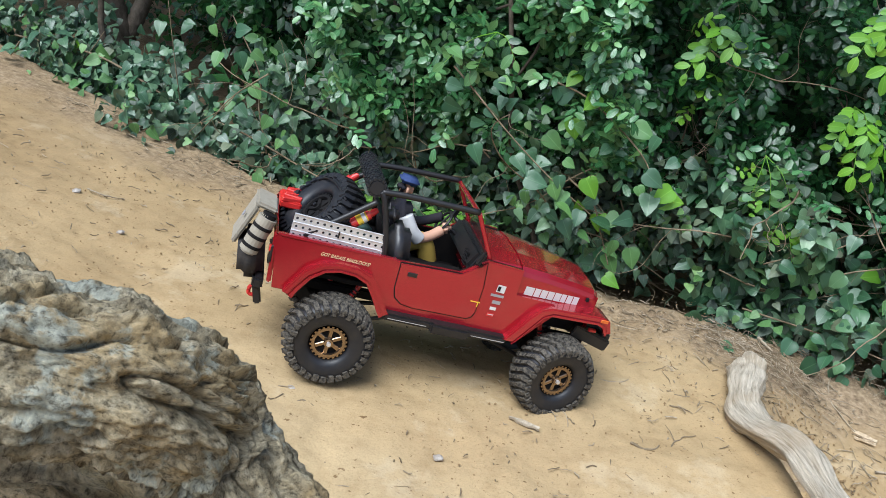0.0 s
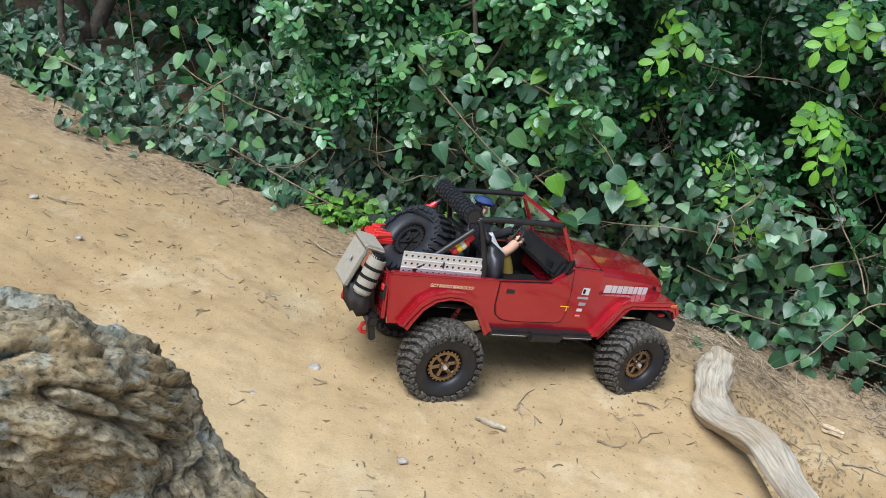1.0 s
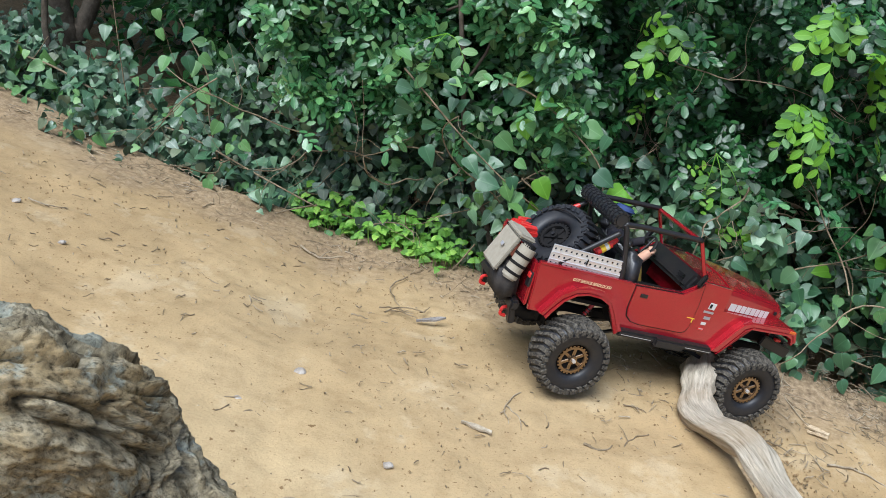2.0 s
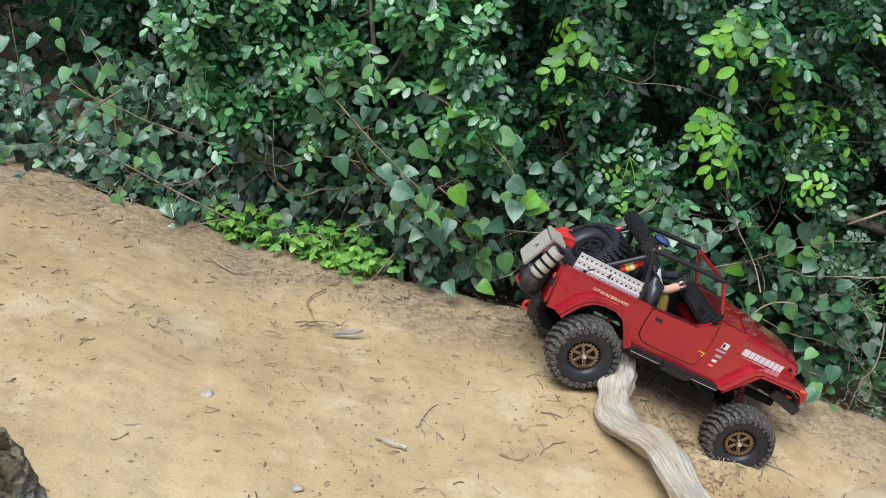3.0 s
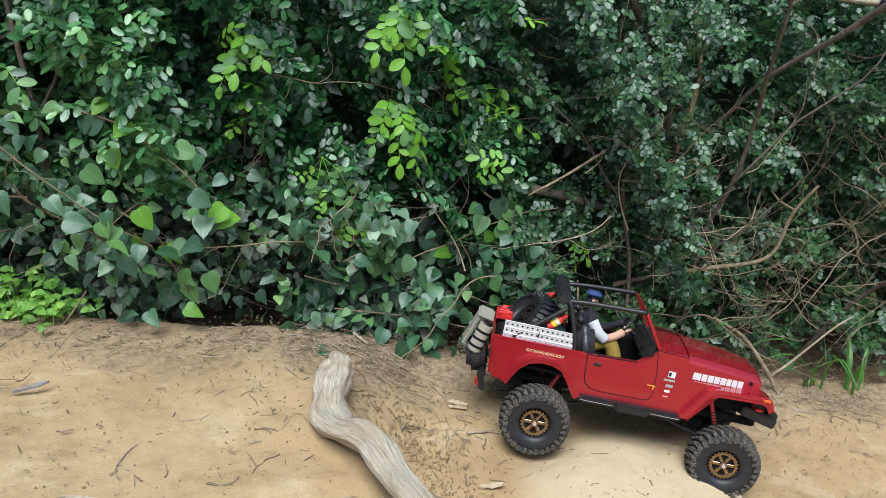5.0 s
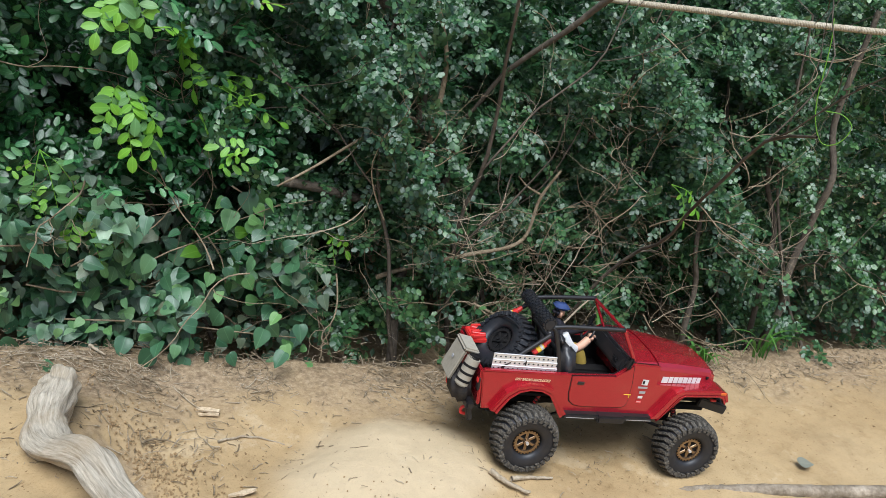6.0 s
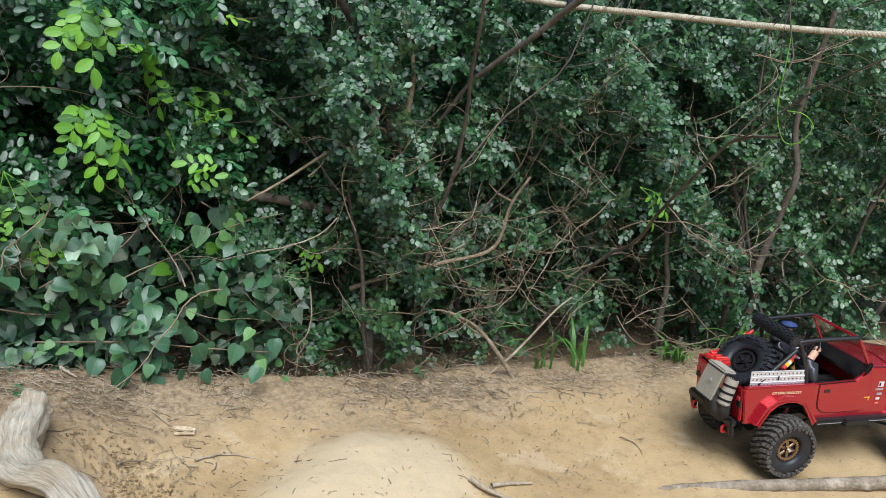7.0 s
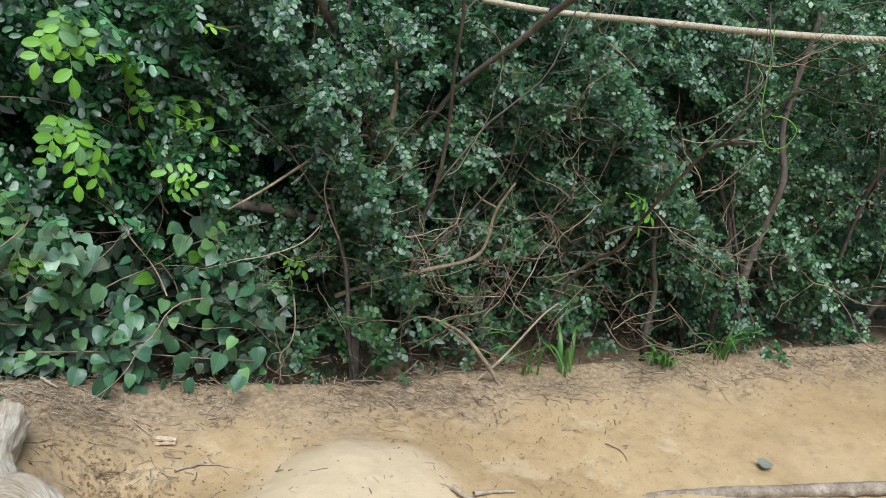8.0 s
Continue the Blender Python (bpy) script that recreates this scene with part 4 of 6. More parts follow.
TWIGS = [(((-0.193, 1.484), (-0.11, 1.48)), 2.2), (((-0.03, 1.254), (0.029, 1.247)), 1.4), (((0.019, 1.422), (0.004, 1.275)), 1.6), (((0.249, 1.078), (0.301, 1.097)), 1.5), (((0.262, 0.91), (0.303, 0.912)), 2.0),
         (((0.313, 0.889), (0.369, 0.955)), 1.3), (((0.19, 1.028), (0.161, 0.938)), 1.1), (((0.35, 1.031), (0.382, 1.017)), 1.2), (((-0.187, 0.859), (-0.165, 0.859)), 1.6), (((-0.614, 1.305), (-0.56, 1.316)), 1.5),
         (((-0.385, 1.519), (-0.341, 1.579)), 1.3), (((-0.075, 1.198), (-0.047, 1.191)), 1.6), (((0.167, 1.337), (0.255, 1.351)), 1.2), (((0.315, 1.317), (0.376, 1.302)), 1.3), (((0.33, 1.313), (0.371, 1.336)), 1.2),
         (((0.757, 1.329), (0.736, 1.176)), 1.6), (((0.658, 1.284), (0.695, 1.234)), 1.6), (((0.859, 1.149), (0.88, 1.066)), 1.6), (((1.459, 1.0), (1.5, 0.969)), 2.6), (((1.487, 0.762), (1.47, 0.697)), 1.3),
         (((0.607, 1.096), (0.662, 1.08)), 2.0), (((0.721, 1.069), (0.826, 1.038)), 2.2), (((0.916, 1.333), (0.875, 1.21)), 2.0), (((1.125, 1.201), (1.259, 1.16)), 1.5), (((1.847, 0.93), (1.922, 0.865)), 1.5),
         (((0.97, 1.167), (1.05, 1.152)), 1.3), (((1.355, 1.156), (1.479, 1.117)), 1.5), (((0.161, 0.986), (0.175, 0.927)), 1.1), (((-0.02, 1.235), (0.05, 1.262)), 1.5), (((-0.01, 1.25), (0.035, 1.232)), 1.3)]
for k, (ends, mm) in enumerate(TWIGS):
    twig("thin dry brown twig lying on the clay trail", ends, mm / 1000, TWIG if k % 3 else PALE_TWIG, 0.16 if k % 4 else 0.3, k, k % 5 == 0)
twig("short pale stick on the litter", ((0.625, 1.379), (0.639, 1.338)), 0.0035, PALE_TWIG, 0.03, 91)
twig("broken grey stick lying on the trail", ((1.09, 0.80), (1.125, 0.735)), 0.006, PALE_TWIG, 0.05, 92)
twig("short grey broken stick on the trail", ((1.12, 0.775), (1.20, 0.752)), 0.0045, PALE_TWIG, 0.05, 93)


def fallen_branch():
    line = spline([(1.40, 0.630, 0.122), (1.52, 0.545, 0.120), (1.67, 0.437, 0.110), (1.83, 0.322, 0.100), (2.07, 0.145, 0.087)], 70)
    v, f, uv = tube_arrays(line, np.interp(np.linspace(0, 1, 70), [0, 0.1, 0.5, 1], [0.008, 0.011, 0.0125, 0.015]), 18, 0.06, 5)
    v[:, 2] -= 0.007
    return tagged(mesh_object("fallen_branch", v, f, OLD_WOOD, uv), "weathered grey fallen branch lying on the trail", "branch")


fallen_branch()


def splinter(label, x, y, length, width, turn, mat, seed):
    """A flake of wood or bark with ragged ends."""
    rnd = np.random.RandomState(seed)
    bm = bmesh.new()
    n = 7
    a = []
    for k in range(n):
        t = k / (n - 1)
        w = width * (math.sin(math.pi * min(max(t, 0.08), 0.92)) ** 0.5) * rnd.uniform(0.7, 1.1) / 2
        a.append((t * length - length / 2, w))
    loop = [bm.verts.new((u, w, 0.002 * rnd.rand())) for u, w in a] + [bm.verts.new((u, -w, 0.003 * rnd.rand())) for u, w in a[::-1]]
    fc = bm.faces.new(loop)
    ext = bmesh.ops.extrude_face_region(bm, geom=[fc])
    bmesh.ops.translate(bm, verts=[g for g in ext["geom"] if isinstance(g, bmesh.types.BMVert)], vec=(0, 0, 0.0035))
    ob = part("wood_chip", bm, mat, None)
    ob.matrix_basis = pose(x, y, on_ground(x, y) + 0.003, rnd.uniform(-8, 8), rnd.uniform(-8, 8), turn)
    return tagged(ob, label, "wood chip", "chips on the trail")


CHIP = bark_material("fresh_split_wood", (0.5, 0.38, 0.24), (0.74, 0.62, 0.45), 3.0, 0.4)
PALE_FLAKE = bark_material("bleached_bark_flake", (0.38, 0.31, 0.22), (0.56, 0.50, 0.40), 3.0, 0.4)
GREY_CHIP = bark_material("grey_bark_flake", (0.2, 0.18, 0.17), (0.42, 0.40, 0.38), 3.0, 0.5)
splinter("pale freshly split wood chip", 0.748, 1.165, 0.045, 0.013, -55, CHIP, 1)
splinter("pale split wood sliver", 0.742, 1.150, 0.035, 0.006, -40, CHIP, 2)
splinter("grey bark flake on the trail", 0.060, 1.236, 0.052, 0.009, 5, GREY_CHIP, 3)
splinter("grey weathered bark flake", 0.113, 0.915, 0.046, 0.007, -30, PALE_FLAKE, 4)
splinter("pale flake of dry bark", 0.694, 0.930, 0.042, 0.011, -20, CHIP, 5)
splinter("brown bark flake beside the root", 0.43, 0.80, 0.035, 0.008, 60, GREY_CHIP, 6)


def stone(label, x, y, size, seed, mat):
    bm = bmesh.new()
    bmesh.ops.create_icosphere(bm, subdivisions=2, radius=1)
    for q in bm.verts:
        k = 1 + 0.3 * noise.noise(q.co * 1.3 + Vector((seed, 0, 0)))
        q.co = Vector((q.co.x * size * k, q.co.y * size * 0.7 * k, q.co.z * size * 0.55 * k))
    ob = part("stone", bm, mat, None)
    ob.location = (x, y, on_ground(x, y) + size * 0.25)
    return tagged(ob, label, "stone", "stones on the trail")


STONE = bark_material("grey_stone", (0.30, 0.26, 0.22), (0.52, 0.48, 0.43), 2.0, 0.4)
for k, (x, y, sz) in enumerate([(-0.131, 0.978, 0.010), (-0.625, 1.285, 0.008), (-0.20, 0.885, 0.007), (-0.005, 0.808, 0.007), (-0.30, 0.80, 0.009), (-0.52, 1.19, 0.006), (0.36, 0.85, 0.005)]):
    stone("small grey angular stone on the clay", x, y, sz, k, STONE)
dry = leaf_object(None, "heart", leaf_material("dry_grey_leaf", (0.22, 0.22, 0.17), (0.3, 0.3, 0.24), 0.7), (1.685, 0.53, on_ground(1.685, 0.53) + 0.012), (0.8, -0.6, 0.0), (0.1, -0.3, 1), 0.034)
dry.name = "fallen_leaf"
tagged(dry, "fallen grey-green dry leaf on the trail", "leaf")


def litter():
    """Twig bits, leaf scraps and crumbs, thick along the hedge foot and by the root."""
    rnd = np.random.RandomState(12)
    soup, pale, crumbs = Soup(), Soup(), Soup()
    for k in range(7600):
        if k < 5300:
            c, out, d, h, s = hedge_points(rnd, 1, station(-1.3 if k % 3 == 0 else 0.5), station(2.7), 0, 0, -0.06, 0.05)
            c[0, :2] -= -out[0, :2] * abs(rnd.randn()) * 0.06
            x, y = c[0, 0], c[0, 1]
        elif k < 5600:
            x, y = 0.62 + rnd.randn() * 0.14, 1.14 + rnd.randn() * 0.12
        else:
            x, y = rnd.uniform(-1.0, 2.2), rnd.uniform(0.7, 1.5)
        l, a = (0.004 + 0.034 * rnd.rand() ** 2) * (1 if k < 5600 else 0.6), rnd.rand() * 6.28
        r = rnd.uniform(0.0003, 0.0011)
        t = np.linspace(-0.5, 0.5, 4)
        b = rnd.randn() * 0.2
        px, py = x + np.cos(a + b * t) * t * l, y + np.sin(a + b * t) * t * l
        p = np.stack([px, py, height(px, py) + 0.002 + rnd.rand(4) * 0.004], 1)
        (pale if rnd.rand() < 0.35 else soup).tube(p, r, 4)
    for name, sp, mat in (("twig_litter", soup, TWIG), ("pale_litter", pale, PALE_TWIG)):
        tagged(sp.make(name, mat), "dry twig bits and leaf scraps on the clay", "litter", kind="stuff")
    v0 = np.array([(1, 0, 0), (-1, 0, 0), (0, 1, 0), (0, -1, 0), (0, 0, 1), (0, 0, -1)], float)
    f0 = np.array([(0, 2, 4, 4), (2, 1, 4, 4), (1, 3, 4, 4), (3, 0, 4, 4), (2, 0, 5, 5), (1, 2, 5, 5), (3, 1, 5, 5), (0, 3, 5, 5)])
    vs, fs = [], []
    n = 0
    for k in range(5200):
        if k < 900:
            x, y = 0.57 + abs(rnd.randn()) * 0.05, 1.0 + rnd.randn() * 0.10
            sz = rnd.uniform(0.0008, 0.003)
        else:
            x, y = rnd.uniform(-1.1, 2.3), rnd.uniform(0.6, 1.6)
            sz = rnd.uniform(0.0006, 0.0022)
        vs.append(v0 * sz * rnd.uniform(0.6, 1.3, (6, 3)) + (x, y, on_ground(x, y) + 0.002))
        fs.append(f0[:, :3] + n)
        n += 6
    tagged(mesh_object("soil_crumb_scatter", np.vstack(vs), np.vstack(fs), CRUMB, None, False), "loose brown soil crumbs on the trail", "crumbs", kind="stuff")


CRUMB = bark_material("soil_crumb", (0.22, 0.145, 0.075), (0.45, 0.32, 0.17), 4.0, 0.3)
litter()


# ---- the model car ----
def paint_material():
    m, nt, b = material("red_metallic_paint", (0.30, 0.008, 0.014), 0.26, 0.5)
    b.inputs["Coat Weight"].default_value, b.inputs["Coat Roughness"].default_value = 1.0, 0.06
    flake = noise_tex(nt, 1500, 2)
    dust = ramp(nt, noise_tex(nt, 30, 5, 0.65), [(0.5, (0, 0, 0)), (0.8, (0.07, 0.07, 0.07))])
    c = ramp(nt, flake, [(0.3, (0.32, 0.008, 0.016)), (0.7, (0.49, 0.015, 0.031))])
    nt.links.new(mix(nt, dust, c, (0.35, 0.2, 0.12)), b.inputs["Base Color"])
    return m


def dusty(name, colour, dust=(0.30, 0.22, 0.13), amount=0.5, rough=0.8, scale=60, metal=0.0):
    m, nt, b = material(name, colour, rough, metal, 0.5 if metal or rough < 0.6 else 0.2)
    f = ramp(nt, noise_tex(nt, scale, 5, 0.65), [(0.35, (0, 0, 0)), (0.75, (amount, amount, amount))])
    nt.links.new(mix(nt, f, colour, dust), b.inputs["Base Color"])
    bump(nt, b, noise_tex(nt, 400, 3), 0.15, 0.0006)
    return m


PAINT = paint_material()
TYRE = dusty("tyre_rubber", (0.009, 0.0105, 0.015), amount=0.05, rough=0.5)
TREAD = dusty("dusty_tread_rubber", (0.016, 0.016, 0.017), (0.30, 0.26, 0.20), 0.55, 0.85, 260)
BLACK = dusty("black_plastic", (0.008, 0.008, 0.010), amount=0.04, rough=0.45)
MATT = dusty("matt_black", (0.006, 0.006, 0.007), amount=0.03, rough=0.8)
BRONZE = dusty("bronze_alloy", (0.30, 0.215, 0.140), amount=0.1, rough=0.22, metal=0.9)
ALLOY = dusty("brushed_aluminium", (0.80, 0.80, 0.82), (0.5, 0.48, 0.46), 0.2, 0.42, 40, 0.7)
RED = dusty("red_anodised", (0.55, 0.02, 0.02), amount=0.1, rough=0.35)
LEATHER = dusty("black_leather", (0.02, 0.021, 0.026), amount=0.1, rough=0.38)
CANVAS = dusty("grey_beige_canvas", (0.33, 0.30, 0.24), (0.24, 0.2, 0.15), 0.6, 0.95, 120)
DARK_CLOTH = dusty("charcoal_cloth", (0.035, 0.034, 0.036), (0.16, 0.13, 0.1), 0.3, 0.95, 90)
TARP = dusty("green_cloth", (0.07, 0.12, 0.10), (0.1, 0.12, 0.1), 0.4, 0.9)
WHITE = dusty("white_vinyl", (0.62, 0.62, 0.62), (0.55, 0.5, 0.45), 0.4, 0.5)
CREAM = dusty("cream_vinyl", (0.74, 0.62, 0.36), (0.6, 0.5, 0.3), 0.3, 0.5)
GREYV = dusty("grey_vinyl", (0.3, 0.3, 0.32), amount=0.2, rough=0.5)
AMBER = material("amber_lens", (0.6, 0.12, 0.02), 0.2)[0]
YELLOW = dusty("yellow_label", (0.75, 0.5, 0.04), amount=0.1)
SKIN = dusty("moulded_skin_vinyl", (0.58, 0.33, 0.22), (0.5, 0.28, 0.2), 0.3, 0.5)
SHIRT = dusty("navy_cloth", (0.018, 0.018, 0.026), amount=0.05, rough=0.9)
KHAKI = dusty("mustard_cloth", (0.36, 0.25, 0.05), (0.25, 0.17, 0.04), 0.5, 0.9)
CAP = dusty("blue_cloth", (0.03, 0.055, 0.16), amount=0.05, rough=0.8)


def glass_material():
    m, nt, b = material("clear_glass", (0.75, 0.78, 0.8), 0.03)
    b.inputs["Transmission Weight"].default_value = 1.0
    b.inputs["IOR"].default_value = 1.4
    return m


GLASS = glass_material()


def prism(outline, y0, y1, bevel=0.0):
    """A plate with an outline in x and z, between two y."""
    bm = bmesh.new()
    a = [bm.verts.new((x, y0, z)) for x, z in outline]
    b = [bm.verts.new((x, y1, z)) for x, z in outline]
    bm.faces.new(a), bm.faces.new(b[::-1])
    n = len(a)
    for k in range(n):
        bm.faces.new((a[k], b[k], b[(k + 1) % n], a[(k + 1) % n]))
    if bevel:
        bmesh.ops.recalc_face_normals(bm, faces=bm.faces)
        bmesh.ops.bevel(bm, geom=[e for e in bm.edges if abs((e.verts[0].co - e.verts[1].co).y) < 1e-6], offset=bevel, segments=2, affect="EDGES")
    return bm


def rbox(size, m=None, bevel=0.002, segments=2):
    bm = bmesh.new()
    bmesh.ops.create_cube(bm, size=1, matrix=Matrix.Diagonal((*size, 1)))
    if bevel:
        bmesh.ops.bevel(bm, geom=bm.edges[:], offset=bevel, segments=segments, affect="EDGES")
    if m is not None:
        bm.transform(m)
    return bm


def rod(p0, p1, r, sides=12, r2=None, bevel=0.0):
    p0, p1 = Vector(p0), Vector(p1)
    d = p1 - p0
    bm = bmesh.new()
    m = Matrix.Translation((p0 + p1) / 2) @ d.to_track_quat("Z", "Y").to_matrix().to_4x4()
    bmesh.ops.create_cone(bm, cap_ends=True, segments=sides, radius1=r, radius2=r if r2 is None else r2, depth=d.length)
    if bevel:
        bmesh.ops.bevel(bm, geom=[e for e in bm.edges if abs(e.verts[0].co.z - e.verts[1].co.z) < 1e-7], offset=bevel, segments=2, affect="EDGES")
    bm.transform(m)
    return bm


def bent(points, r, sides=10, n=24):
    v, f, u = tube_arrays(spline(points, n), r, sides)
    bm = bmesh.new()
    vs = [bm.verts.new(q) for q in v]
    for q in f:
        bm.faces.new([vs[k] for k in q])
    bm.faces.new(vs[:sides][::-1]), bm.faces.new(vs[-sides:])
    return bm


def merged(*bms):
    out = bmesh.new()
    for b in bms:
        me = bpy.data.meshes.new("temp")
        b.to_mesh(me)
        b.free()
        out.from_mesh(me)
        bpy.data.meshes.remove(me)
    return out


def loft(sections):
    """Closed sections of equal length, joined, with end caps."""
    bm = bmesh.new()
    rings = [[bm.verts.new(p) for p in s] for s in sections]
    n = len(rings[0])
    for a, b in zip(rings, rings[1:]):
        for k in range(n):
            bm.faces.new((a[k], b[k], b[(k + 1) % n], a[(k + 1) % n]))
    bm.faces.new(rings[0][::-1]), bm.faces.new(rings[-1])
    return bm


def mirror_y(points):
    return [(x, -y, z) for x, y, z in points]


car = new("model_car")
tagged(car, "red open-top toy off-road car carrying a spare wheel and gear", "model car")


def revolve(profile, segments=48):
    """A closed ring about y from a profile of (radius, y)."""
    n = len(profile)
    bm = bmesh.new()
    rings = []
    for s in range(segments):
        a = 2 * math.pi * s / segments
        rings.append([bm.verts.new((r * math.sin(a), y, r * math.cos(a))) for r, y in profile])
    for s in range(segments):
        a, b = rings[s], rings[(s + 1) % segments]
        for k in range(n):
            bm.faces.new((a[k], a[(k + 1) % n], b[(k + 1) % n], b[k]))
    return bm


def lug(angle, y0, y1, skew, r0=0.0535, r1=0.0616, wide=0.0037, drop=0.0):
    """One tread block."""
    bm = bmesh.new()
    c = []
    for y, dr, s in ((y0, -drop, -skew), (y1, 0.0, skew)):
        for da in (-1, 1):
            for r, k in ((r0, 1.25), (r1, 0.85)):
                rr = r + (dr if r == r1 else dr * 0.6)
                a = angle + s + da * wide * k / rr
                c.append(bm.verts.new((rr * math.sin(a), y, rr * math.cos(a))))
    for q in ((0, 1, 3, 2), (4, 6, 7, 5), (0, 4, 5, 1), (2, 3, 7, 6), (1, 5, 7, 3), (0, 2, 6, 4)):
        bm.faces.new([c[k] for k in q])
    return bm


def make_tyre(parent, tread=None):
    prof = [(0.0262, 0.016), (0.0285, 0.0205), (0.033, 0.0225), (0.042, 0.0245), (0.050, 0.0232), (0.0545, 0.0195), (0.0562, 0.010), (0.0565, 0.0),
            (0.0562, -0.010), (0.0545, -0.0195), (0.050, -0.0232), (0.042, -0.0245), (0.033, -0.0225), (0.0285, -0.0205), (0.0262, -0.016)]
    tyre = part("tyre", revolve(prof), TYRE, parent, smooth=True)
    blocks = []
    n = 30
    for k in range(n):
        a = 2 * math.pi * k / n
        h = math.pi / n
        blocks += [lug(a, 0.0255, 0.0125, 0.02, drop=0.006), lug(a + h, -0.0255, -0.0125, -0.02, drop=0.006),
                   lug(a + h * 0.9, 0.0115, 0.001, 0.05, wide=0.0034), lug(a + h * 0.1, -0.0015, -0.0115, 0.05, wide=0.0034)]
        # side biters wrap over the shoulder
        low = 0.0455 if k % 2 else 0.0475
        blocks += [lug(a, 0.0272, 0.0215, 0.03, low, 0.0545, 0.0027), lug(a + h, -0.0272, -0.0215, 0.03, low, 0.0545, 0.0027)]
    ob = part("tread", merged(*blocks), tread or TREAD, parent, "chunky dusty tread blocks")
    ob["kind"] = "stuff"
    return tyre


def make_rim(parent, mat, side):
    """Beadlock ring with teeth, six spokes and a hub, on the side's face."""
    y = 0.0195 * side
    ring = revolve([(0.0225, y - 0.006 * side), (0.0225, y - 0.003 * side), (0.0185, y - 0.003 * side), (0.0175, y - 0.006 * side), (0.0195, y - 0.009 * side)], 40)
    teeth = []
    for k in range(24):
        a = 2 * math.pi * k / 24
        teeth.append(rbox((0.0030, 0.003, 0.0028), pose(0, 0, 0, 0, math.degrees(a)) @ Matrix.Translation((0, y - 0.0045 * side, 0.0232)), 0))
    spokes = []
    for k in range(6):
        spokes.append(rbox((0.0058, 0.003, 0.014), pose(0, 0, 0, 0, 60 * k) @ Matrix.Translation((0, y - 0.007 * side, 0.0120)), 0.0008, 1))
    dish = revolve([(0.0190, y - 0.0085 * side), (0.0190, y - 0.0120 * side), (0.0060, y - 0.0105 * side), (0.0060, y - 0.0080 * side)], 36)
    part("dish", dish, MATT, parent)
    rim = part("rim", merged(ring, *teeth, *spokes), mat, parent, "bronze beadlock rim" if mat is BRONZE else "black slotted rim")
    hub = rod((0, y - 0.010 * side, 0), (0, y - 0.001 * side, 0), 0.007, 16, 0.006)
    part("hub_cap", hub, mat, parent)
    part("wheel_nut", rod((0, y - 0.002 * side, 0), (0, y + 0.0025 * side, 0), 0.003, 6), ALLOY if mat is BRONZE else BLACK, parent)
    return rim


def make_wheel(name, side, mat=None):
    mat = mat or BRONZE
    drum = revolve([(0.0275, 0.018), (0.0245, 0.010), (0.0245, -0.010), (0.0275, -0.018)], 32)
    disc = rod((0, -0.004, 0), (0, 0.004, 0), 0.025, 32)
    w = part(name, merged(drum, disc), MATT, car)
    make_tyre(w, None if mat is BRONZE else TYRE)
    make_rim(w, mat, side)
    return w


WHEELS = []
for wx, side in ((0.0, -1), (0.329, -1), (0.0, 1), (0.329, 1)):
    w = make_wheel("wheel", side)
    w.location = (wx, 0.093 * side, 0.037)
    WHEELS.append((w, wx, side))


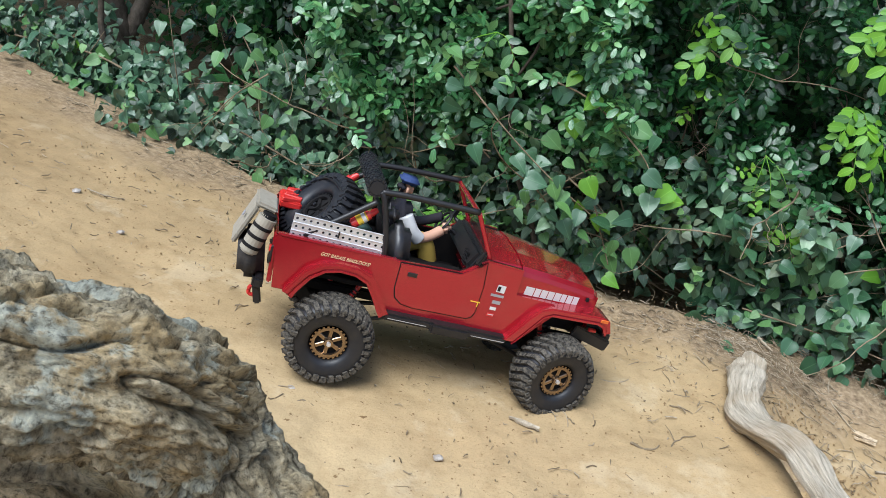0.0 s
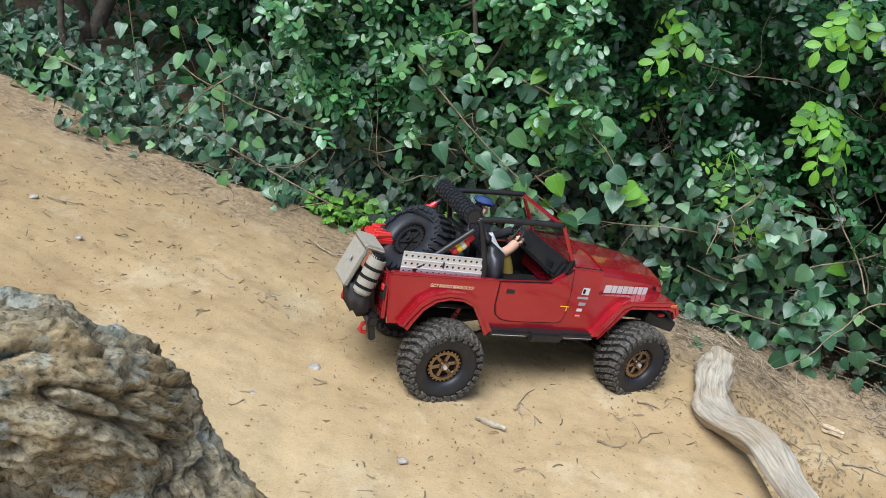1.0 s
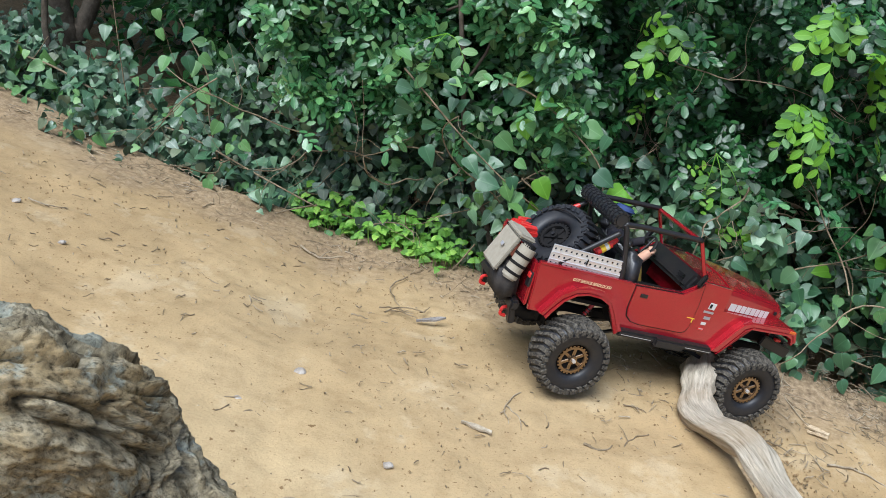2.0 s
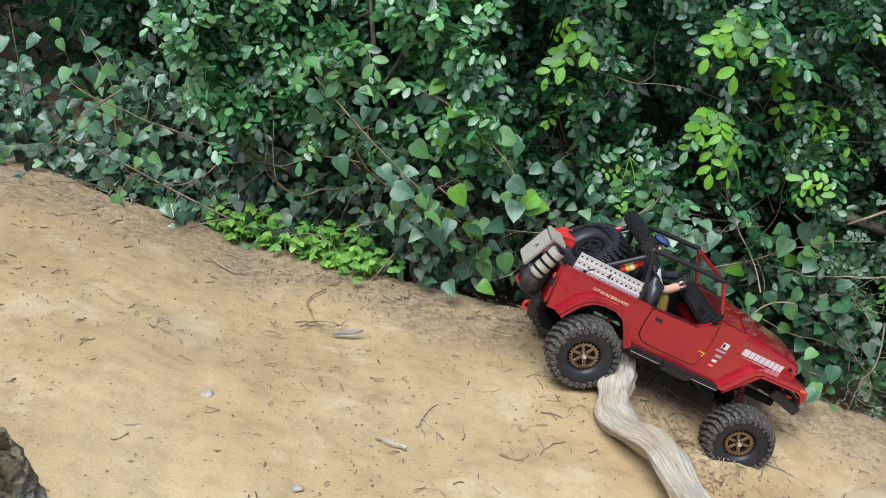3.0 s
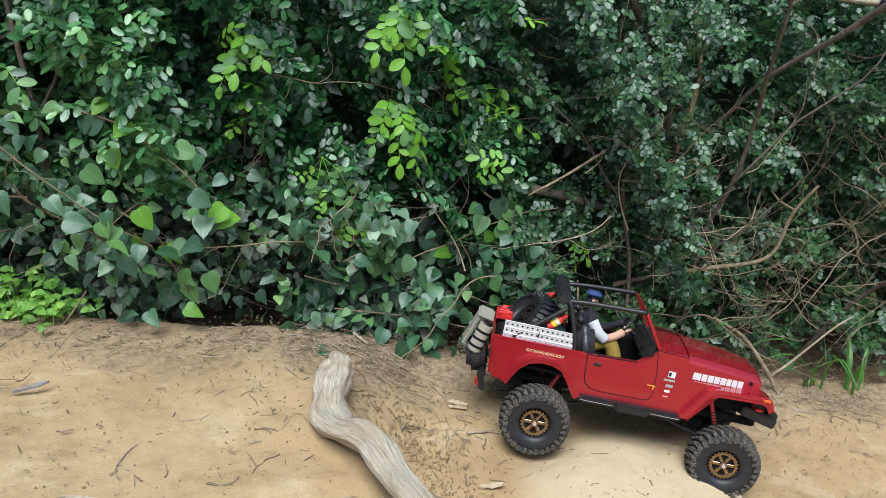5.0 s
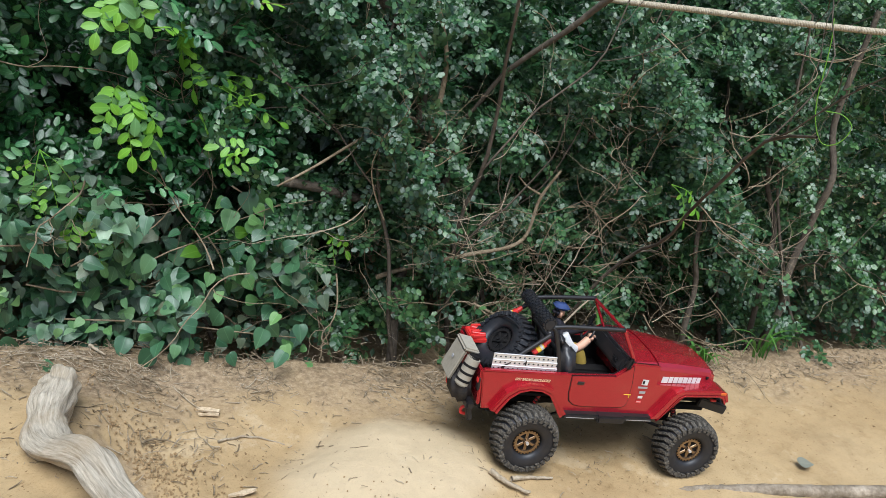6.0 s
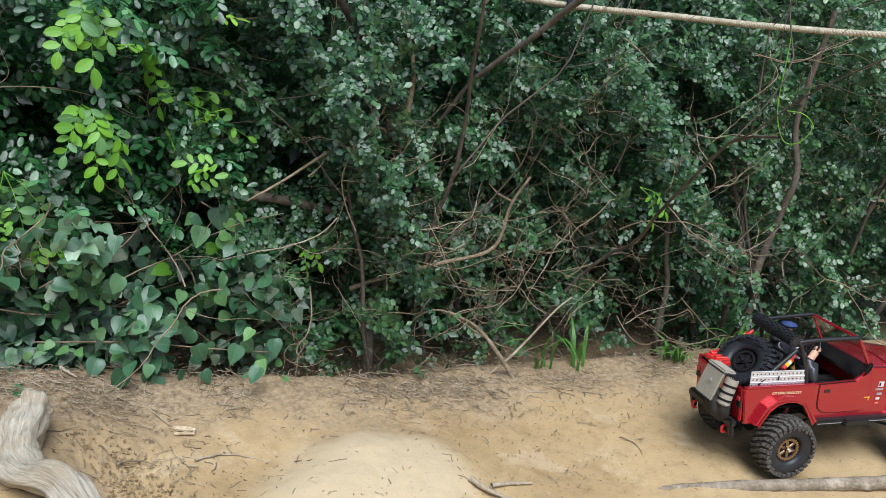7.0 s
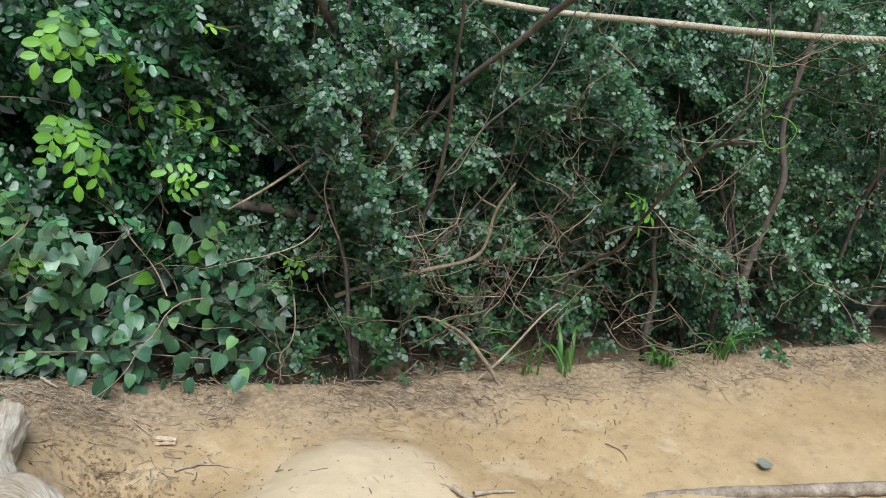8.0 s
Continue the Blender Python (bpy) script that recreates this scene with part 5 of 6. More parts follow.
def car_body():
    arch = [(-0.066, 0.084), (-0.060, 0.096), (-0.047, 0.116), (-0.030, 0.129), (-0.010, 0.134), (0.012, 0.133), (0.030, 0.126), (0.044, 0.108), (0.056, 0.090), (0.062, 0.082)]
    side = [(-0.088, 0.084), (-0.099, 0.155), (-0.097, 0.158), (0.06, 0.160), (0.150, 0.164), (0.183, 0.189), (0.236, 0.187), (0.240, 0.130), (0.244, 0.084)]
    outline = side + arch[::-1]
    door = [(0.067, 0.1585), (0.151, 0.1625), (0.181, 0.1855), (0.187, 0.150), (0.188, 0.112), (0.185, 0.104), (0.178, 0.100), (0.100, 0.0985), (0.084, 0.101), (0.073, 0.109), (0.069, 0.122)]
    grow = [(x + (0.0013 if x > 0.12 else -0.0013), z + (0.0013 if z > 0.13 else -0.0013)) for x, z in door]
    for s in (-1, 1):
        part("side_panel", prism(outline, 0.081 * s, 0.074 * s, 0.0014), PAINT, car)
        part("side_liner", prism(outline, 0.0736 * s, 0.0722 * s), MATT, car)
        # Black plate in place of a recess: the shaded gap around the door.
        part("door_seal", prism(grow, 0.0814 * s, 0.080 * s), MATT, car)
        d = part("door", prism(door, 0.0830 * s, 0.0795 * s, 0.0008), PAINT, car)
        part("door_handle", rbox((0.013, 0.0016, 0.006), Matrix.Translation((0.086, 0.0835 * s, 0.146)), 0.0005, 1), BLACK, d)
        part("hinge_mark", merged(rbox((0.014, 0.0008, 0.0012), Matrix.Translation((0.183, 0.0834 * s, 0.128)), 0),
                                  rbox((0.0012, 0.0008, 0.008), Matrix.Translation((0.187, 0.0834 * s, 0.125)), 0)), YELLOW, d)
        # flared arches
        outer = [(x * 1.0 + (x + 0.002) * 0.13, z + 0.0085 * (1 if 0.1 < z else 0.35)) for x, z in arch]
        part("rear_flare", prism(outer + arch[::-1], 0.0935 * s, 0.079 * s, 0.002), PAINT, car)
        lip = [(x * 0.93, z - 0.003) for x, z in arch]
        part("flare_lip", prism(arch + lip[::-1], 0.0945 * s, 0.088 * s, 0.0008), PAINT, car)
        f_out = [(0.234, 0.083), (0.244, 0.092), (0.266, 0.128), (0.277, 0.141), (0.292, 0.147), (0.372, 0.1505), (0.384, 0.146), (0.392, 0.128)]
        f_in = [(0.385, 0.126), (0.378, 0.138), (0.368, 0.1415), (0.296, 0.1385), (0.284, 0.132), (0.254, 0.084)]
        part("front_fender", prism(f_out + f_in, 0.0930 * s, 0.050 * s, 0.002), PAINT, car)
        part("apron", prism([(0.232, 0.150), (0.300, 0.149), (0.288, 0.144), (0.264, 0.124), (0.243, 0.090), (0.232, 0.088)], 0.0805 * s, 0.072 * s), PAINT, car)
        edge_in = [(x - 0.002, z - 0.0035) for x, z in f_in]
        part("fender_lip", prism(f_in + edge_in[::-1], 0.0940 * s, 0.085 * s, 0.0006), PAINT, car)
        part("turn_signal", rbox((0.012, 0.002, 0.005), Matrix.Translation((0.3745, 0.0928 * s, 0.1452)), 0.0006, 1), AMBER, car)
        # steps
        st = part("side_step", merged(rbox((0.180, 0.016, 0.011), Matrix.Translation((0.153, 0.086 * s, 0.0825)), 0.003),
                                      rbox((0.056, 0.022, 0.015), Matrix.Translation((0.158, 0.088 * s, 0.081)), 0.003)), BLACK, car)
        for x, lx in ((0.097, 0.055), (0.215, 0.05)):
            for z in (0.0815,):
                part("trim_strip", rbox((lx, 0.0010, 0.0006), Matrix.Translation((x, 0.0942 * s, z)), 0), ALLOY, st)
        part("tail_light", rbox((0.004, 0.012, 0.024), Matrix.Translation((-0.099, 0.070 * s, 0.128)), 0.001, 1), BLACK, car)
        part("lamp_lens", rbox((0.003, 0.009, 0.008), Matrix.Translation((-0.1015, 0.070 * s, 0.134)), 0.001, 1), RED, car)
        part("mirror", rbox((0.006, 0.012, 0.024), pose(0.168, 0.088 * s, 0.193, 0, 18, 12 * s), 0.003), BLACK, car)
        part("mirror_arm", rod((0.176, 0.078 * s, 0.179), (0.169, 0.086 * s, 0.184), 0.003), BLACK, car)
        part("wheel_well", prism([(x * 0.97, z + 0.004) for x, z in arch] + [(0.066, 0.10), (0.066, 0.145), (-0.07, 0.145), (-0.07, 0.10)], 0.0735 * s, 0.045 * s), MATT, car)
    part("tailgate", rbox((0.006, 0.152, 0.070), pose(-0.096, 0, 0.122, 0, -5), 0.002), PAINT, car)
    part("bed_floor", rbox((0.28, 0.146, 0.006), Matrix.Translation((0.045, 0, 0.112)), 0.001), MATT, car)
    for s in (-1, 1):
        part("bed_rail", rbox((0.16, 0.009, 0.004), Matrix.Translation((-0.018, 0.0775 * s, 0.1592)), 0.0015), PAINT, car)
    part("bulkhead", rbox((0.004, 0.146, 0.10), Matrix.Translation((0.196, 0, 0.135)), 0.001), MATT, car)

    def section(x, w, top, low, crown=0.005):
        return [(x, -w, low), (x, -w, top - 0.011), (x, -w + 0.003, top - 0.005), (x, -w + 0.010, top), (x, -w * 0.4, top + crown),
                (x, w * 0.4, top + crown), (x, w - 0.010, top), (x, w - 0.003, top - 0.005), (x, w, top - 0.011), (x, w, low)]
    part("cowl", loft([section(0.186, 0.0775, 0.188, 0.13), section(0.236, 0.0745, 0.187, 0.13)]), PAINT, car, smooth=False)
    hood = part("hood", loft([section(0.2375, 0.0752, 0.1885, 0.144), section(0.28, 0.0705, 0.1845, 0.144), section(0.33, 0.0640, 0.178, 0.145), section(0.362, 0.0595, 0.1725, 0.146),
                              section(0.370, 0.0575, 0.168, 0.147, 0.003)]), PAINT, car)
    for s in (-1, 1):
        part("hood_catch", rbox((0.005, 0.004, 0.006), pose(0.352, 0.0625 * s, 0.160, 0, 0, -10 * s), 0.001, 1), MATT, hood)
    part("grille", rbox((0.006, 0.108, 0.06), Matrix.Translation((0.370, 0, 0.134)), 0.002), PAINT, car)
    part("inner_fender", rbox((0.13, 0.10, 0.045), Matrix.Translation((0.31, 0, 0.122)), 0.004), MATT, car)
    # windscreen
    lo, hi = [(0.188, s * 0.0685, 0.186) for s in (-1, 1)], [(0.1515, s * 0.0665, 0.246) for s in (-1, 1)]
    ws = part("windscreen_frame", merged(*[rbox((0.005, 0.006, 0.072), Matrix.Translation((Vector(a) + Vector(b)) / 2) @ (Vector(b) - Vector(a)).to_track_quat("Z", "Y").to_matrix().to_4x4(), 0.0012, 1) for a, b in zip(lo, hi)],
                                         rod(hi[0], hi[1], 0.0034, 8), rod(lo[0], lo[1], 0.004, 8)), PAINT, car)
    g = loft([[(x, -0.0655, z), (x, 0.0655, z), (x + 0.0012, 0.0655, z + 0.0006), (x + 0.0012, -0.0655, z + 0.0006)] for x, z in ((0.186, 0.189), (0.1525, 0.244))])
    pane = part("pane", g, GLASS, ws)
    pane.visible_shadow = False
    part("sticker", rbox((0.0006, 0.012, 0.009), pose(0.1585, 0.030, 0.236, 0, -31), 0), WHITE, ws)
    return hood


hood = car_body()


def on_side(name, mat, x, z, w, h, y=-0.0834, parent=None, turn=0.0, tilt=0.0):
    return part(name, rbox((w, 0.0006, h), pose(x, y, z, 0, tilt, turn), 0), mat, parent or car)


def markings():
    # large pale lettering on the hood as plain shapes
    for k, w in enumerate((0.014, 0.009, 0.010, 0.010, 0.010, 0.008, 0.009, 0.009)):
        x = 0.250 + sum((0.0155, 0.0106, 0.0112, 0.0112, 0.0112, 0.0095, 0.0104, 0.0104)[:k]) + w / 2
        y = -0.0752 + (x - 0.2375) * 0.128 - 0.0006
        on_side("letter_shape", WHITE, x, 0.1575 - 0.0032 * (x - 0.25) / 0.09, w, 0.0125, y, hood, 7.3, 3)
    on_side("badge_shape", WHITE, 0.213, 0.154, 0.012, 0.011, -0.0815, tilt=3)
    on_side("badge_mark", MATT, 0.210, 0.154, 0.004, 0.007, -0.0819)
    for x, z, w, h, m in ((0.211, 0.143, 0.019, 0.0035, GREYV), (0.213, 0.133, 0.012, 0.005, GREYV), (0.2115, 0.123, 0.009, 0.0045, WHITE), (0.211, 0.113, 0.010, 0.005, RED)):
        on_side("sticker", m, x, z, w, h, -0.0815)
    on_side("sticker_line", WHITE, 0.211, 0.1135, 0.008, 0.001, -0.0820)
    cu = bpy.data.curves.new("slogan", "FONT")
    cu.body, cu.size, cu.extrude, cu.align_x = "GOT BADASS BEADLOCKS?", 0.0086, 0.0002, "LEFT"
    cu.shear = 0.3
    me = bpy.data.meshes.new_from_object(bpy.data.objects.new("slogan", cu))
    me.materials.append(CREAM)
    ob = new("slogan", me)
    ob.parent = car
    ob.matrix_basis = pose(-0.039, -0.0817, 0.1440, 90, 0.5, 0) @ Matrix.Diagonal((0.63, 0.8, 1, 1))
    ob["label"] = "small cream slogan lettering"


markings()


def car_cage():
    def tube(name, pts, r=0.0042, mat=BLACK):
        return part(name, bent(pts, r), mat, car, smooth=True)
    for s in (-1, 1):
        tube("roof_bar", [(0.018, 0.060 * s, 0.240), (0.05, 0.0615 * s, 0.2435), (0.10, 0.064 * s, 0.246), (0.1515, 0.0665 * s, 0.248)])
        tube("brace", [(0.016, 0.062 * s, 0.226), (-0.02, 0.064 * s, 0.196), (-0.065, 0.068 * s, 0.160)])
        tube("hoop_leg", [(0.045, 0.071 * s, 0.150), (0.040, 0.069 * s, 0.18), (0.025, 0.063 * s, 0.228), (0.018, 0.060 * s, 0.240)])
    tube("cross_bar", [(0.018, -0.060, 0.240), (0.018, 0.0, 0.241), (0.018, 0.060, 0.240)])
    tube("seat_bar", [(0.036, -0.067, 0.195), (0.036, 0.0, 0.195), (0.036, 0.067, 0.195)], 0.0034)
    # slotted sleeve on the crossbar
    bms = [rod((0.010, -0.062, 0.244), (0.010, 0.062, 0.244), 0.0112, 20, bevel=0.002)]
    for k in range(13):
        y = -0.058 + k * 0.116 / 12
        for j in range(12):
            a = 30 * j + (15 if k % 2 else 0)
            bms.append(rbox((0.0045, 0.0062, 0.003), Matrix.Translation((0.010, y, 0.244)) @ pose(0, 0, 0, 0, a) @ Matrix.Translation((0, 0, 0.0116)), 0))
    part("bar_sleeve", merged(*bms), TYRE, car, "black ribbed rubber sleeve")
    for s in (-1, 1):
        a, b = Vector((-0.008, 0.0665 * s - 0.010 * s, 0.186)), Vector((0.014, 0.0630 * s - 0.009 * s, 0.206))
        if s > 0:
            a, b = Vector((-0.030, 0.058, 0.188)), Vector((-0.005, 0.055, 0.214))
        ext = part("extinguisher", rod(a, b, 0.0068, 16, bevel=0.002), RED, car, "small red extinguisher strapped to the cage", smooth=False)
        d = (b - a).normalized()
        part("cap", rod(b, b + d * 0.010, 0.0052, 12, 0.0035, 0.001), RED, ext)
        part("label", rod(a + (b - a) * 0.30, a + (b - a) * 0.78, 0.0071, 16), YELLOW, ext)
        part("label_panel", rod(a + (b - a) * 0.55, a + (b - a) * 0.72, 0.0073, 16), WHITE, ext)


car_cage()


def car_load():
    spare = make_wheel("spare_wheel", -1, MATT)
    spare.matrix_basis = Matrix.Translation((-0.038, 0.004, 0.168)) @ Vector((-0.74, -0.20, 0.64)).to_track_quat("-Y", "Z").to_matrix().to_4x4()
    strap = [Vector((-0.038, 0.004, 0.168)) + spare.matrix_basis.to_3x3() @ Vector(p) for p in ((-0.052, -0.020, 0.024), (-0.02, -0.029, 0.036), (0.012, -0.029, 0.040), (0.045, -0.022, 0.036))]
    part("strap", bent(strap, 0.0016, 6), BLACK, car)
    # perforated traction board
    bm = bmesh.new()
    x0, x1, nx, nz = -0.083, 0.041, 14, 3
    dx = (x1 - x0) / nx
    rows = [0.0, 0.011, 0.022, 0.033]
    offs = [0.0, 0.0012, 0.0012, 0.0]
    for r in range(nz):
        for c in range(nx):
            cx, cz = x0 + (c + 0.5) * dx + (dx * 0.12 if r % 2 else 0), (rows[r] + rows[r + 1]) / 2
            inner = [bm.verts.new((cx + 0.0019 * math.cos(a), 0.0, cz + 0.0019 * math.sin(a))) for a in [math.pi / 4 * k + math.pi / 8 for k in range(8)]]
            hx, hz = dx / 2, (rows[r + 1] - rows[r]) / 2
            ox, oz = x0 + (c + 0.5) * dx, cz
            sq = [(hx, hz * 0.42), (hx * 0.42, hz), (-hx * 0.42, hz), (-hx, hz * 0.42), (-hx, -hz * 0.42), (-hx * 0.42, -hz), (hx * 0.42, -hz), (hx, -hz * 0.42)]
            outer = [bm.verts.new((ox + a, 0.0, oz + b)) for a, b in sq]
            for k in range(8):
                bm.faces.new((inner[k], inner[(k + 1) % 8], outer[(k + 1) % 8], outer[k]))
            for sx in (-1, 1):
                for sz in (-1, 1):
                    k = {(1, 1): (0, 1), (-1, 1): (2, 3), (-1, -1): (4, 5), (1, -1): (6, 7)}[(sx, sz)]
                    bm.faces.new((outer[k[0]], outer[k[1]], bm.verts.new((ox + sx * hx, 0.0, oz + sz * hz))))
    bmesh.ops.remove_doubles(bm, verts=bm.verts, dist=0.0002)
    bmesh.ops.recalc_face_normals(bm, faces=bm.faces)
    bmesh.ops.solidify(bm, geom=bm.faces[:], thickness=0.0016)
    board = part("traction_board", bm, ALLOY, car, "perforated aluminium board")
    board.matrix_basis = pose(0, -0.0700, 0.1535, -3, 0.6)
    for z in (0.0, 0.011, 0.022, 0.033):
        part("rib", rbox((x1 - x0, 0.003, 0.0014), Matrix.Translation(((x0 + x1) / 2, -0.0012, z)), 0.0004, 1), ALLOY, board)
    part("board_tie", rbox((0.002, 0.003, 0.009), Matrix.Translation((-0.022, -0.0025, 0.019)), 0.0004, 1), BLACK, board)
    # red tool block at the far rear corner
    tool = part("tool_block", merged(rbox((0.030, 0.050, 0.010), Matrix.Translation((-0.083, 0.038, 0.166)), 0.002),
                                     *[rbox((0.026, 0.006, 0.006), pose(-0.083 + 0.002 * k, 0.018 + 0.011 * k, 0.173, 0, 0, 12 * (-1) ** k), 0.001, 1) for k in range(5)]), RED, car, "red moulded tool carrier")
    part("bundle", rbox((0.050, 0.055, 0.030), pose(0.006, -0.022, 0.166, 6, 8, 20), 0.012, 4), TARP, car, "rolled grey-green cloth bundle", smooth=True)
    # pannier bag on the tail
    bag = part("pannier", rbox((0.034, 0.060, 0.060), pose(-0.122, -0.036, 0.110, 0, -9), 0.010, 3), DARK_CLOTH, car, "charcoal pannier with a beige canvas flap", smooth=True)
    part("flap", rbox((0.006, 0.058, 0.062), pose(-0.138, -0.026, 0.150, 0, 20), 0.003, 2), CANVAS, bag)
    part("flap_top", rbox((0.030, 0.058, 0.007), pose(-0.117, -0.026, 0.1795, 0, 12), 0.003, 2), CANVAS, bag)
    part("roll", rod((-0.112, -0.058, 0.172), (-0.128, -0.062, 0.118), 0.0125, 18, bevel=0.003), CANVAS, bag, smooth=False)
    for t in (0.3, 0.55, 0.8):
        a, b = Vector((-0.112, -0.058, 0.172)), Vector((-0.128, -0.062, 0.118))
        p = a + (b - a) * t
        d = (b - a).normalized() * 0.0022
        part("strap", rod(p - d, p + d, 0.0132, 18), MATT, bag)
    part("roll_hollow", rod((-0.1112, -0.0578, 0.1745), (-0.113, -0.0585, 0.168), 0.0095, 18), MATT, bag)
    part("badge", rbox((0.002, 0.008, 0.006), pose(-0.1425, -0.032, 0.158, 0, 20), 0.0008, 1), GREYV, bag)


car_load()


def car_cabin():
    for s in (-1, 1):
        seat = part("seat", rbox((0.042, 0.042, 0.016), Matrix.Translation((0.085, 0.038 * s, 0.128)), 0.006, 3), LEATHER, car, smooth=True)
        part("backrest", rbox((0.034, 0.046, 0.078), pose(0.063, 0.047 * s, 0.162, 0, -12), 0.011, 3), LEATHER, seat, smooth=True)
        part("headrest", rbox((0.014, 0.026, 0.018), pose(0.046, 0.040 * s, 0.208, 0, -14), 0.005, 3), LEATHER, seat, smooth=True)
    dash = part("dashboard", rbox((0.026, 0.136, 0.032), pose(0.176, 0, 0.176, 0, 25), 0.005, 2), BLACK, car)
    for k in range(5):
        part("vent_rib", rbox((0.003, 0.016, 0.002), pose(0.1605, -0.045 + 0.0 * k, 0.166 + 0.0045 * k, 0, 25), 0), MATT, dash)
    ring = bmesh.new()
    m = Matrix.Translation((0.138, 0.036, 0.190)) @ pose(0, 0, 0, 0, -62)
    v, f, u = tube_arrays([(0.017 * math.cos(a), 0.017 * math.sin(a), 0) for a in np.linspace(0, 2 * np.pi, 25)], 0.002, 6)
    vs = [ring.verts.new(q) for q in v]
    for q in f:
        ring.faces.new([vs[k] for k in q])
    ring.transform(m)
    wheel = part("steering_wheel", merged(ring, rod(m @ Vector((-0.016, 0, 0)), m @ Vector((0.016, 0, 0)), 0.0018, 6), rod(m @ Vector((0, 0, 0)), (0.168, 0.036, 0.172), 0.003, 8)), BLACK, car)
    part("floor_console", rbox((0.10, 0.03, 0.02), Matrix.Translation((0.13, 0, 0.125)), 0.004), MATT, car)
    # the seated doll: one plain mesh
    pieces = [(rbox((0.028, 0.046, 0.062), pose(0.070, -0.036, 0.176, 0, -8), 0.011, 3), SHIRT),
              (rbox((0.018, 0.017, 0.024), Matrix.Translation((0.068, -0.034, 0.215)), 0.0075, 3), SKIN),
              (rbox((0.014, 0.018, 0.014), Matrix.Translation((0.062, -0.034, 0.218)), 0.005, 2), SHIRT),
              (rbox((0.026, 0.024, 0.009), pose(0.068, -0.034, 0.2285, 0, 4), 0.0035, 2), CAP),
              (bent([(0.072, -0.060, 0.188), (0.084, -0.064, 0.172), (0.097, -0.062, 0.162)], 0.0095, 10), WHITE),
              (bent([(0.095, -0.062, 0.162), (0.112, -0.056, 0.168), (0.126, -0.048, 0.176)], 0.0070, 10), SKIN),
              (rbox((0.017, 0.014, 0.015), pose(0.131, -0.046, 0.180, 0, -20), 0.0055, 2), SKIN),
              (bent([(0.076, -0.012, 0.186), (0.098, -0.010, 0.168), (0.128, -0.026, 0.188)], 0.0065, 10), SHIRT),
              (bent([(0.078, -0.048, 0.144), (0.106, -0.050, 0.156), (0.122, -0.050, 0.130)], 0.0125, 10), KHAKI),
              (bent([(0.078, -0.026, 0.142), (0.106, -0.026, 0.150), (0.122, -0.026, 0.126)], 0.0105, 10), KHAKI)]
    for b, mt in pieces:
        b.transform(Matrix.Translation((0.082, 0.036, 0.148)) @ Matrix.Scale(1.1, 4) @ Matrix.Translation((-0.078, 0.036, -0.147)))
    mats = [SHIRT, SKIN, CAP, WHITE, KHAKI]
    out = bmesh.new()
    for b, mt in pieces:
        for fc in b.faces:
            fc.material_index = mats.index(mt)
        me = bpy.data.meshes.new("temp")
        bmesh.ops.recalc_face_normals(b, faces=b.faces)
        b.to_mesh(me)
        b.free()
        out.from_mesh(me)
        bpy.data.meshes.remove(me)
    me = bpy.data.meshes.new("doll")
    out.to_mesh(me)
    out.free()
    for mt in mats:
        me.materials.append(mt)
    me.polygons.foreach_set("use_smooth", [True] * len(me.polygons))
    doll = new("doll", me)
    doll.parent = car
    doll["label"] = "seated toy driver in dark shirt and blue cap"


car_cabin()


